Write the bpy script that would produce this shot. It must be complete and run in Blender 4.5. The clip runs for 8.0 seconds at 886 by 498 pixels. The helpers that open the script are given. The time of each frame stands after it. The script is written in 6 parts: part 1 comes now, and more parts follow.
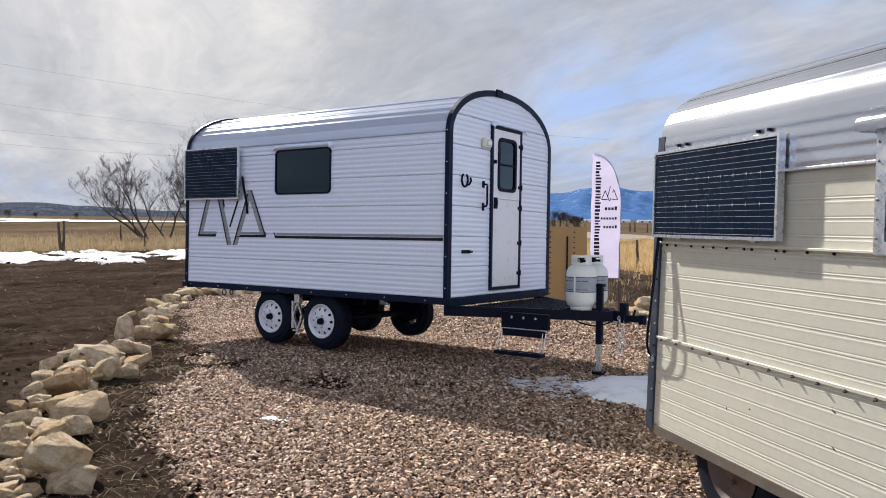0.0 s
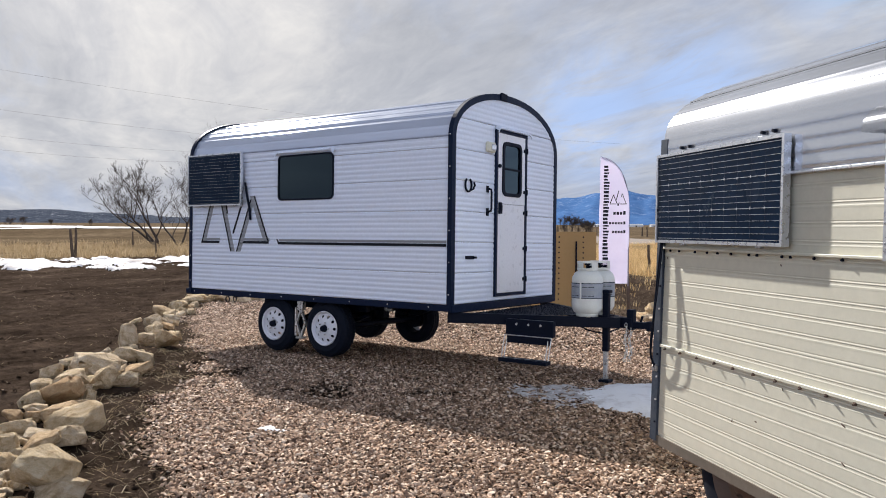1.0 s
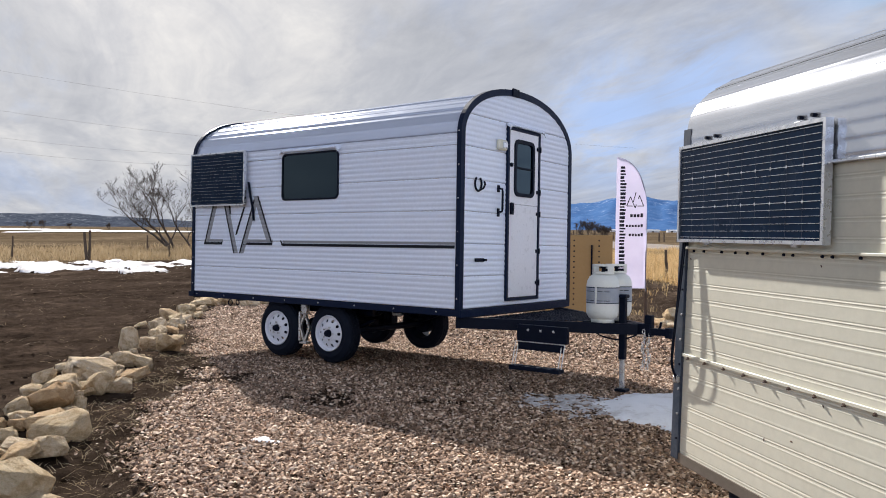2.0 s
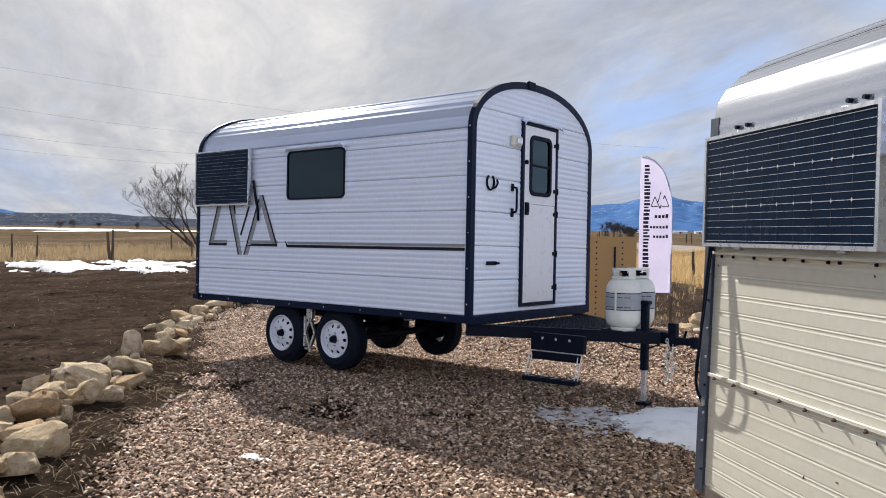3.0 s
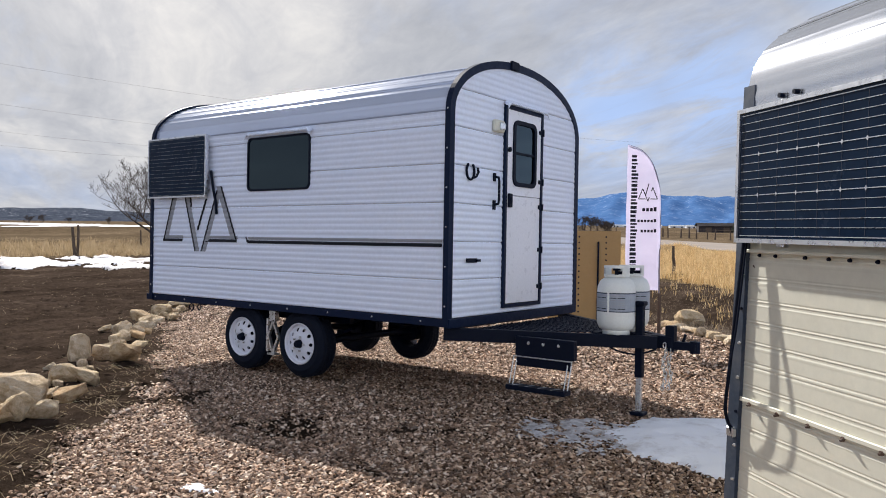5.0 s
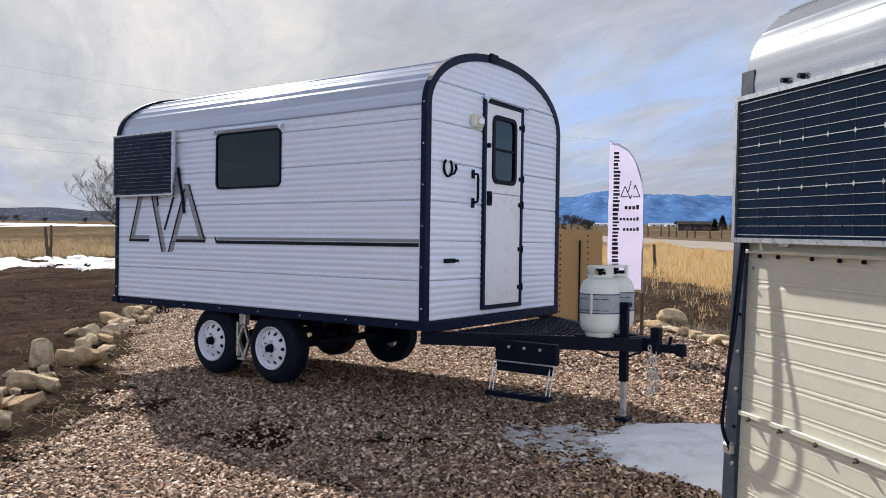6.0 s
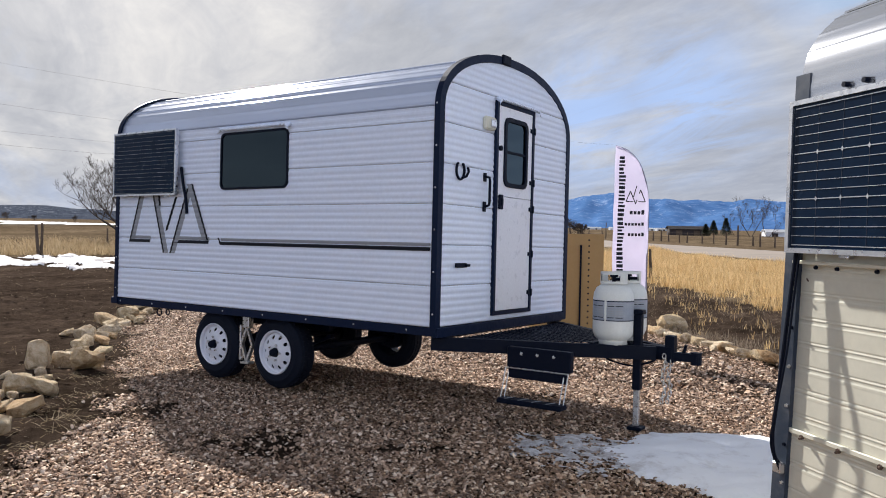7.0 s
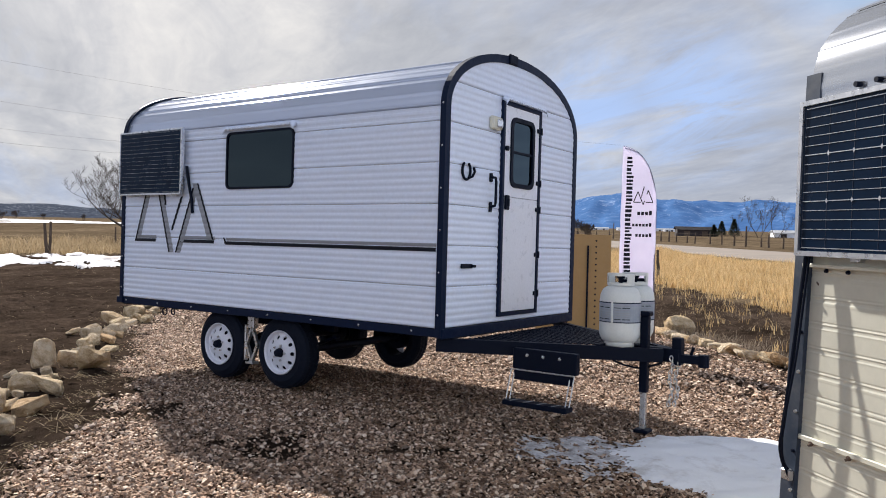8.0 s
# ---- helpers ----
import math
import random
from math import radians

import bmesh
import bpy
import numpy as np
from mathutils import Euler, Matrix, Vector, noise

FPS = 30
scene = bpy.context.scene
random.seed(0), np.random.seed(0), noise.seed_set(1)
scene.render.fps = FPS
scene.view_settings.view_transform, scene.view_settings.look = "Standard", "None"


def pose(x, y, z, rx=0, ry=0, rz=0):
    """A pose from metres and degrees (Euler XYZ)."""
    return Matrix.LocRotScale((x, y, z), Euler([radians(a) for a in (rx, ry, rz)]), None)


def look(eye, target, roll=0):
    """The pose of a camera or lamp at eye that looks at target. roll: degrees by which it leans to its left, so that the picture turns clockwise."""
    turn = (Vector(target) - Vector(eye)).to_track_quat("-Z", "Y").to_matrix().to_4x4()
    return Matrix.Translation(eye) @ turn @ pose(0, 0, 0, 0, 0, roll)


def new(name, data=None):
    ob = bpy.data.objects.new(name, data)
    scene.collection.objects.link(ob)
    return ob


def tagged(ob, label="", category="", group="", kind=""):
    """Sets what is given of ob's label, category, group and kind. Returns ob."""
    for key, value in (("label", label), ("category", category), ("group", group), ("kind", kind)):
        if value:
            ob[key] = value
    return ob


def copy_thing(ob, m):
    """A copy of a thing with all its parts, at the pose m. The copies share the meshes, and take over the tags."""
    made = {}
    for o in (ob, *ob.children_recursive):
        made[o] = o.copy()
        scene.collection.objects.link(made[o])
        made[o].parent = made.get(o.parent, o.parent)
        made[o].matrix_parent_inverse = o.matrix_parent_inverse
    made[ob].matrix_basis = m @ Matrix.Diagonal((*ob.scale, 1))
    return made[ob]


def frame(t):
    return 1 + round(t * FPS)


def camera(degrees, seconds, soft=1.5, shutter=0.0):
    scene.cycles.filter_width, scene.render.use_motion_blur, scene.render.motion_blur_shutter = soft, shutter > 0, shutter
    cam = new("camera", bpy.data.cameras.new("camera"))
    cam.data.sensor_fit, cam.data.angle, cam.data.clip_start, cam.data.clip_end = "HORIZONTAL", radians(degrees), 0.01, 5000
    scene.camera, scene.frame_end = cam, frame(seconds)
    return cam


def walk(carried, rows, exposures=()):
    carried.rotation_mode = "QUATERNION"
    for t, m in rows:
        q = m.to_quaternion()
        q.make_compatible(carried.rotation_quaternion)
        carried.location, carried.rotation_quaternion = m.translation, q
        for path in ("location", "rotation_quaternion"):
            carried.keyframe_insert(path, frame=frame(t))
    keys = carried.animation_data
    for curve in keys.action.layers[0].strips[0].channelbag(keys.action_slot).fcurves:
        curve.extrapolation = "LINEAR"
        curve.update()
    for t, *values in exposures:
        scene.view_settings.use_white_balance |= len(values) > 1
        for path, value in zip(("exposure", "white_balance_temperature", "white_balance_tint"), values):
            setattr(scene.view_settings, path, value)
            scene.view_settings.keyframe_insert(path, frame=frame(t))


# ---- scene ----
cam = camera(59.5, 8.0, 1.0)
EXPOSURE, KELVIN, TINT = 0.57, 6220, 11
# the gravel pad and what stands on it lean a little against the level land
PAD = pose(0, 0, 0, -1.47, -0.54, 0)
ROWS = [
    (0, (4.236, -6.294, 1.354), (3.11, -4.642, 1.329), 0.9),
    (0.5, (4.227, -6.274, 1.354), (3.09, -4.63, 1.335), 0.7),
    (1, (4.242, -6.15, 1.361), (3.09, -4.516, 1.349), 0.7),
    (1.5, (4.23, -5.996, 1.355), (3.062, -4.373, 1.351), 0.8),
    (2, (4.102, -5.834, 1.332), (2.917, -4.223, 1.332), 0.9),
    (3.5, (3.923, -5.234, 1.357), (2.673, -3.673, 1.356), 1.2),
    (4, (3.832, -5.126, 1.35), (2.586, -3.561, 1.347), 1.4),
    (4.5, (3.68, -5.027, 1.357), (2.461, -3.441, 1.349), 1.3),
    (6, (3.441, -4.664, 1.369), (2.292, -3.027, 1.354), 0.8),
    (6.5, (3.358, -4.646, 1.37), (2.22, -3.002, 1.358), 1.1),
    (7, (3.246, -4.659, 1.381), (2.116, -3.008, 1.372), 1.4),
    (7.5, (3.233, -4.637, 1.385), (2.103, -2.987, 1.377), 1.6),
    (8, (3.236, -4.623, 1.387), (2.091, -2.983, 1.377), 1.6),
]
walk(cam, [(t, PAD @ look(eye, target, roll)) for t, eye, target, roll in ROWS], [(0, EXPOSURE, KELVIN, TINT), (8, EXPOSURE, KELVIN, TINT)])
# ---- light ----
world = bpy.data.worlds.new("world")
scene.world = world
world.use_nodes = True


def sky_nodes():
    nt = world.node_tree
    N, L = nt.nodes, nt.links
    bg = N["Background"]
    sky = N.new("ShaderNodeTexSky")
    sky.sky_type, sky.sun_disc = "NISHITA", False
    sky.sun_elevation, sky.sun_rotation = radians(39), radians(-57)
    sky.air_density, sky.dust_density = 1.0, 0.7
    tc = N.new("ShaderNodeTexCoord")
    sep = N.new("ShaderNodeSeparateXYZ")
    L.new(tc.outputs["Generated"], sep.inputs[0])
    up = N.new("ShaderNodeMath")
    up.operation = "MAXIMUM"
    L.new(sep.outputs[2], up.inputs[0])
    up.inputs[1].default_value = 0.0
    lift = N.new("ShaderNodeMath")
    L.new(up.outputs[0], lift.inputs[0])
    lift.inputs[1].default_value = 0.16
    div = N.new("ShaderNodeVectorMath")
    div.operation = "DIVIDE"
    L.new(tc.outputs["Generated"], div.inputs[0])
    L.new(lift.outputs[0], div.inputs[1])
    flat = N.new("ShaderNodeMapping")
    flat.inputs["Scale"].default_value = (1.0, 1.0, 0.0)
    flat.inputs["Rotation"].default_value = (0, 0, radians(32))
    L.new(div.outputs[0], flat.inputs[0])
    stretch = N.new("ShaderNodeMapping")
    stretch.inputs["Scale"].default_value = (0.55, 1.25, 1.0)
    stretch.inputs["Location"].default_value = SKY_SHIFT
    L.new(flat.outputs[0], stretch.inputs[0])

    def fbm(scale, detail, rough, warp):
        n = N.new("ShaderNodeTexNoise")
        n.inputs["Scale"].default_value, n.inputs["Detail"].default_value = scale, detail
        n.inputs["Roughness"].default_value, n.inputs["Distortion"].default_value = rough, warp
        L.new(stretch.outputs[0], n.inputs["Vector"])
        return n

    def ramp(source, *stops):
        r = N.new("ShaderNodeValToRGB")
        while len(r.color_ramp.elements) < len(stops):
            r.color_ramp.elements.new(0.5)
        for e, (at, c) in zip(r.color_ramp.elements, stops):
            e.position, e.color = at, (*c, 1) if len(c) == 3 else (c[0], c[0], c[0], 1)
        L.new(source, r.inputs[0])
        return r

    def along(way, gain, shift):
        d = N.new("ShaderNodeVectorMath")
        d.operation = "DOT_PRODUCT"
        L.new(tc.outputs["Generated"], d.inputs[0])
        d.inputs[1].default_value = way
        m = N.new("ShaderNodeMath")
        m.operation = "MULTIPLY_ADD"
        L.new(d.outputs["Value"], m.inputs[0])
        m.inputs[1].default_value, m.inputs[2].default_value = gain, shift
        return m.outputs[0]

    def times(a, b):
        m = N.new("ShaderNodeMixRGB")
        m.blend_type = "MULTIPLY"
        m.inputs[0].default_value = 1.0
        L.new(a, m.inputs[1])
        L.new(b, m.inputs[2])
        return m

    cover = ramp(fbm(0.62, 9, 0.6, 0.45).outputs[0], (0.33, (0.66,)), (0.46, (0.97,)))
    tone = ramp(fbm(1.25, 10, 0.62, 0.6).outputs[0], (0.28, (3.0, 3.06, 3.25)), (0.5, (3.95, 3.95, 4.05)), (0.72, (5.7, 5.5, 5.2)))
    toward = N.new("ShaderNodeVectorMath")
    toward.operation = "DOT_PRODUCT"
    L.new(tc.outputs["Generated"], toward.inputs[0])
    toward.inputs[1].default_value = (-0.89, 0.45, 0.0)
    half = N.new("ShaderNodeMath")
    half.operation = "MULTIPLY_ADD"
    L.new(toward.outputs["Value"], half.inputs[0])
    half.inputs[1].default_value, half.inputs[2].default_value = 0.5, 0.5
    # unseen cloud away from the sun, brightened to light the shaded walls
    front = ramp(half.outputs[0], (0.15, (2.2, 2.35, 2.7)), (0.72, (1.0, 1.0, 1.0)))
    lit = N.new("ShaderNodeMixRGB")
    lit.blend_type = "MULTIPLY"
    lit.inputs[0].default_value = 1.0
    L.new(tone.outputs[0], lit.inputs[1])
    L.new(front.outputs[0], lit.inputs[2])
    # finer ripples in the cloud sheet
    ripple = ramp(fbm(6.5, 7, 0.62, 0.8).outputs[0], (0.30, (0.92, 0.925, 0.94)), (0.70, (1.08, 1.075, 1.06)))
    lit = times(lit.outputs[0], ripple.outputs[0])
    # thin cloud glows round the sun; overhead, unseen, it is dimmed to deepen ground shade
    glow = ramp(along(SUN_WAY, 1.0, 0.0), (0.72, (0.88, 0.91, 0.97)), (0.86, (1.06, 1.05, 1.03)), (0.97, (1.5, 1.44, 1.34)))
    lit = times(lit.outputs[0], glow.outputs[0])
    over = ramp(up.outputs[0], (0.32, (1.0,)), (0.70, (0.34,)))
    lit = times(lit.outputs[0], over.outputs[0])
    # ragged blue gaps low in the north
    gaps = None
    for az, el, wide in GAPS:
        way = Vector((math.cos(radians(az)) * math.cos(radians(el)), math.sin(radians(az)) * math.cos(radians(el)), math.sin(radians(el))))
        one = ramp(along(way, 1.0, 0.0), (math.cos(radians(wide)), (0.0,)), (math.cos(radians(wide * 0.25)), (1.0,)))
        if gaps:
            both = N.new("ShaderNodeMixRGB")
            both.blend_type = "LIGHTEN"
            both.inputs[0].default_value = 1.0
            L.new(gaps, both.inputs[1])
            L.new(one.outputs[0], both.inputs[2])
            gaps = both.outputs[0]
        else:
            gaps = one.outputs[0]
    torn = ramp(fbm(2.6, 9, 0.66, 0.7).outputs[0], (0.36, (0.0,)), (0.56, (0.85,)))
    hole = times(gaps, torn.outputs[0])
    keep = N.new("ShaderNodeInvert")
    L.new(hole.outputs[0], keep.inputs["Color"])
    closed = times(cover.outputs[0], keep.outputs[0])
    mix = N.new("ShaderNodeMixRGB")
    L.new(closed.outputs[0], mix.inputs[0])
    soft = N.new("ShaderNodeMixRGB")
    soft.blend_type = "DARKEN"
    soft.inputs[0].default_value = 1.0
    L.new(sky.outputs[0], soft.inputs[1])
    soft.inputs[2].default_value = (3.4, 4.6, 7.0, 1)
    L.new(soft.outputs[0], mix.inputs[1])
    L.new(lit.outputs[0], mix.inputs[2])
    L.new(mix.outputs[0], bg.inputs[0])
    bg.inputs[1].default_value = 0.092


SKY_SHIFT = (0.35, 0.1, 0.0)
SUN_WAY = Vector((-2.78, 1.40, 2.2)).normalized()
GAPS = [(114.0, 8.0, 6.0), (107.5, 9.0, 6.0), (97.0, 18.5, 6.5), (84.0, 15.0, 9.0)]
sky_nodes()
sun = new("sun", bpy.data.lights.new("sun", "SUN"))
sun.data.energy, sun.data.angle, sun.data.color = 5.0, radians(1.0), (1.0, 0.94, 0.87)
sun.matrix_world = PAD @ look((-2.78, 1.40, 2.2), (0, 0, 0))

# ---- materials ----


class Mat:
    """A small builder for node materials."""

    def __init__(self, name, rough=0.6, metal=0.0, spec=0.5, coat=0.0):
        self.m = bpy.data.materials.new(name)
        self.m.use_nodes = True
        self.N, self.L = self.m.node_tree.nodes, self.m.node_tree.links
        self.b = self.N["Principled BSDF"]
        self.b.inputs["Roughness"].default_value = rough
        self.b.inputs["Metallic"].default_value = metal
        self.b.inputs["Specular IOR Level"].default_value = spec
        self.b.inputs["Coat Weight"].default_value = coat
        self.geo = None
        self.bumped = None

    def place(self):
        """The surface point, in the thing's own space."""
        if not self.geo:
            self.geo = self.N.new("ShaderNodeTexCoord")
        return self.geo.outputs["Object"]

    def noise(self, scale, detail=6, rough=0.6, warp=0.0, stretch=None):
        n = self.N.new("ShaderNodeTexNoise")
        n.inputs["Scale"].default_value, n.inputs["Detail"].default_value = scale, detail
        n.inputs["Roughness"].default_value, n.inputs["Distortion"].default_value = rough, warp
        if stretch:
            mp = self.N.new("ShaderNodeMapping")
            mp.inputs["Scale"].default_value = stretch
            self.L.new(self.place(), mp.inputs[0])
            self.L.new(mp.outputs[0], n.inputs["Vector"])
        else:
            self.L.new(self.place(), n.inputs["Vector"])
        return n.outputs[0]

    def ramp(self, source, *stops):
        r = self.N.new("ShaderNodeValToRGB")
        while len(r.color_ramp.elements) < len(stops):
            r.color_ramp.elements.new(0.5)
        for e, (at, c) in zip(r.color_ramp.elements, stops):
            e.position, e.color = at, (*c, 1)
        self.L.new(source, r.inputs[0])
        return r.outputs[0]

    def grey(self, source, lo, hi, a=0.35, b=0.65):
        return self.ramp(source, (a, (lo,) * 3), (b, (hi,) * 3))

    def mix(self, fac, a, b, how="MIX"):
        n = self.N.new("ShaderNodeMixRGB")
        n.blend_type = how
        for sock, v in zip(n.inputs, (fac, a, b)):
            if isinstance(v, bpy.types.NodeSocket):
                self.L.new(v, sock)
            else:
                sock.default_value = (*v, 1) if isinstance(v, tuple) else v
        return n.outputs[0]

    def random(self):
        return self.N.new("ShaderNodeObjectInfo").outputs["Random"]

    def island(self):
        return self.N.new("ShaderNodeNewGeometry").outputs["Random Per Island"]

    def attribute(self, name):
        n = self.N.new("ShaderNodeAttribute")
        n.attribute_name = name
        return n.outputs["Fac"]

    def color(self, v):
        if isinstance(v, tuple):
            self.b.inputs["Base Color"].default_value = (*v, 1)
        else:
            self.L.new(v, self.b.inputs["Base Color"])
        return self

    def rough(self, v):
        self.L.new(v, self.b.inputs["Roughness"])
        return self

    def bump(self, source, strength, distance):
        n = self.N.new("ShaderNodeBump")
        n.inputs["Strength"].default_value, n.inputs["Distance"].default_value = strength, distance
        self.L.new(source, n.inputs["Height"])
        if self.bumped:
            self.L.new(self.bumped, n.inputs["Normal"])
        self.bumped = n.outputs[0]
        self.L.new(self.bumped, self.b.inputs["Normal"])
        return self


def painted(name, rgb, rough=0.4, dirt=0.25, grime=(0.35, 0.3, 0.24), scale=3.0, dent=0.0, metal=0.0, spec=0.5):
    """Paint with a fine grain, and dirt in streaks and blotches."""
    m = Mat(name, rough, metal, spec)
    blot = m.grey(m.noise(scale, 8, 0.65, 0.4), 0.0, dirt, 0.42, 0.78)
    fine = m.grey(m.noise(scale * 14, 5, 0.7), 0.93, 1.0)
    base = m.mix(blot, rgb, grime)
    m.color(m.mix(1.0, base, fine, "MULTIPLY"))
    m.rough(m.grey(m.noise(scale * 5, 6), max(rough - 0.08, 0.02), rough + 0.12))
    if dent:
        m.bump(m.noise(1.6, 3, 0.5), dent, 0.02)
    m.bump(m.noise(240, 3, 0.6), 0.05, 0.001)
    return m.m


WHITE = painted("white_siding_paint", (0.80, 0.855, 0.965), 0.38, 0.08, (0.6, 0.58, 0.56), 2.2, 0.10)
NAVY = painted("navy_trim_paint", (0.003, 0.010, 0.034), 0.45, 0.12, (0.02, 0.024, 0.04), 6, 0.0, 0.0, 0.14)
BLACK = painted("black_steel_paint", (0.0015, 0.0045, 0.015), 0.5, 0.08, (0.018, 0.018, 0.02), 7, 0.0, 0.0, 0.12)
DOORWHITE = painted("white_door_paint", (0.86, 0.86, 0.89), 0.32, 0.06, (0.5, 0.47, 0.44), 3)
GREY = painted("grey_decal", (0.30, 0.31, 0.33), 0.4, 0.2, (0.5, 0.5, 0.5), 9)
INK = painted("black_decal", (0.006, 0.008, 0.014), 0.5, 0.05, (0.03, 0.03, 0.03), 9, 0.0, 0.0, 0.2)
CREAM = painted("cream_siding_paint", (0.70, 0.675, 0.545), 0.5, 0.26, (0.54, 0.48, 0.35), 1.7, 0.22)
ALU = painted("aluminium", (0.72, 0.73, 0.75), 0.30, 0.15, (0.45, 0.45, 0.45), 8, 0.0, 0.9)
CHROME = painted("galvanised_steel", (0.62, 0.62, 0.62), 0.28, 0.3, (0.4, 0.37, 0.33), 12, 0.0, 0.85)
STEELBLUE = painted("weathered_corner_steel", (0.028, 0.045, 0.075), 0.5, 0.5, (0.17, 0.17, 0.17), 9, 0.3, 0.2)
TANK = painted("tank_paint", (0.74, 0.75, 0.71), 0.42, 0.2, (0.42, 0.40, 0.33), 5)
LABEL = painted("printed_label", (0.30, 0.33, 0.38), 0.5, 0.4, (0.55, 0.56, 0.58), 14)
RUST = painted("rusty_brown_rim", (0.11, 0.07, 0.05), 0.6, 0.7, (0.16, 0.10, 0.06), 9)
BOARD = painted("tan_sheet", (0.42, 0.26, 0.10), 0.7, 0.35, (0.33, 0.20, 0.08), 3)
RIMWHITE = painted("white_rim_paint", (0.74, 0.75, 0.80), 0.35, 0.08, (0.45, 0.42, 0.38), 12)
SHEDDARK = painted("dark_shed_boards", (0.03, 0.022, 0.022), 0.8, 0.4, (0.09, 0.07, 0.06), 0.4)
SHEDWHITE = painted("pale_shed_metal", (0.72, 0.73, 0.75), 0.5, 0.2, (0.5, 0.5, 0.5), 0.4)


def sheet_metal(name, rgb, rough, metal):
    """Smooth bright sheet with faint stains."""
    m = Mat(name, rough, metal)
    m.color(m.mix(m.grey(m.noise(1.8, 7, 0.6, 0.4, (0.5, 1.5, 1.5)), 0.0, 0.35, 0.4, 0.75), rgb, tuple(0.78 * v for v in rgb)))
    m.rough(m.grey(m.noise(1.2, 4), rough * 0.85, rough * 1.25))
    return m.m


ROOFWHITE = sheet_metal("white_roof_metal", (0.60, 0.65, 0.77), 0.15, 0.32)
SLEEVE = painted("grey_flag_sleeve", (0.22, 0.21, 0.27), 0.7, 0.2, (0.3, 0.3, 0.34), 6)
JOINT = painted("cell_joint", (0.035, 0.045, 0.075), 0.4, 0.1, (0.06, 0.07, 0.09), 6)
RAILWOOD = painted("dirty_brown_skirt", (0.12, 0.095, 0.07), 0.8, 0.6, (0.20, 0.17, 0.13), 5)
SILVER = sheet_metal("silver_roof_metal", (0.60, 0.62, 0.66), 0.15, 0.78)
PLYWOOD = painted("inside_panel_wood", (0.32, 0.22, 0.13), 0.6, 0.2, (0.2, 0.14, 0.08), 3)


def rubber():
    m = Mat("tyre_rubber", 0.8, 0, 0.2)
    dust = m.grey(m.noise(18, 7, 0.7), 0.0, 0.5, 0.45, 0.75)
    m.color(m.mix(dust, (0.003, 0.006, 0.015), (0.013, 0.015, 0.022)))
    m.bump(m.noise(90, 4), 0.2, 0.003)
    return m.m


def tinted_glass():
    """A pane that lets a little light through and mirrors the land."""
    m = Mat("tinted_glass")
    clear = m.N.new("ShaderNodeBsdfTransparent")
    clear.inputs[0].default_value = (0.02, 0.04, 0.06, 1)
    shine = m.N.new("ShaderNodeBsdfGlossy")
    shine.inputs["Roughness"].default_value = 0.02
    shine.inputs[0].default_value = (0.62, 0.85, 1.0, 1)
    fres = m.N.new("ShaderNodeFresnel")
    fres.inputs[0].default_value = 1.5
    mx = m.N.new("ShaderNodeMixShader")
    m.L.new(fres.outputs[0], mx.inputs[0])
    m.L.new(clear.outputs[0], mx.inputs[1])
    m.L.new(shine.outputs[0], mx.inputs[2])
    m.L.new(mx.outputs[0], m.N["Material Output"].inputs[0])
    return m.m


def solar_cell():
    m = Mat("solar_cell", 0.16, 0.0, 0.09)
    n = m.noise(9, 5, 0.6)
    m.color(m.ramp(n, (0.3, (0.004, 0.012, 0.029)), (0.7, (0.007, 0.019, 0.043))))
    m.rough(m.grey(m.noise(5, 6), 0.12, 0.3))
    return m.m


def sandstone():
    m = Mat("sandstone", 0.9, 0, 0.15)
    big = m.ramp(m.noise(2.3, 8, 0.6, 0.6), (0.3, (0.50, 0.36, 0.21)), (0.5, (0.76, 0.62, 0.43)), (0.72, (0.86, 0.77, 0.61)))
    stain = m.grey(m.noise(5, 7, 0.7, 1.0), 0.0, 0.6, 0.54, 0.75)
    c = m.mix(stain, big, (0.42, 0.22, 0.09))
    tint = m.ramp(m.random(), (0.0, (0.80, 0.64, 0.48)), (0.3, (0.98, 0.92, 0.80)), (0.7, (1.05, 1.0, 0.93)), (1.0, (1.08, 1.07, 1.06)))
    c = m.mix(1.0, c, tint, "MULTIPLY")
    speck = m.grey(m.noise(45, 5, 0.7), 0.72, 1.05)
    m.color(m.mix(1.0, c, speck, "MULTIPLY"))
    m.bump(m.noise(4, 9, 0.7, 0.8), 0.7, 0.09)
    m.bump(m.noise(60, 5, 0.7), 0.35, 0.006)
    return m.m


def pebble():
    m = Mat("river_gravel", 0.85, 0, 0.12)
    c = m.ramp(m.island(), (0.0, (0.075, 0.046, 0.034)), (0.16, (0.23, 0.145, 0.095)), (0.42, (0.46, 0.305, 0.205)), (0.58, (0.20, 0.15, 0.118)), (0.77, (0.70, 0.485, 0.335)), (1.0, (0.92, 0.76, 0.60)))
    g = m.grey(m.noise(60, 4, 0.7), 0.72, 1.1)
    m.color(m.mix(1.0, c, g, "MULTIPLY"))
    m.bump(m.noise(90, 4), 0.3, 0.004)
    return m.m


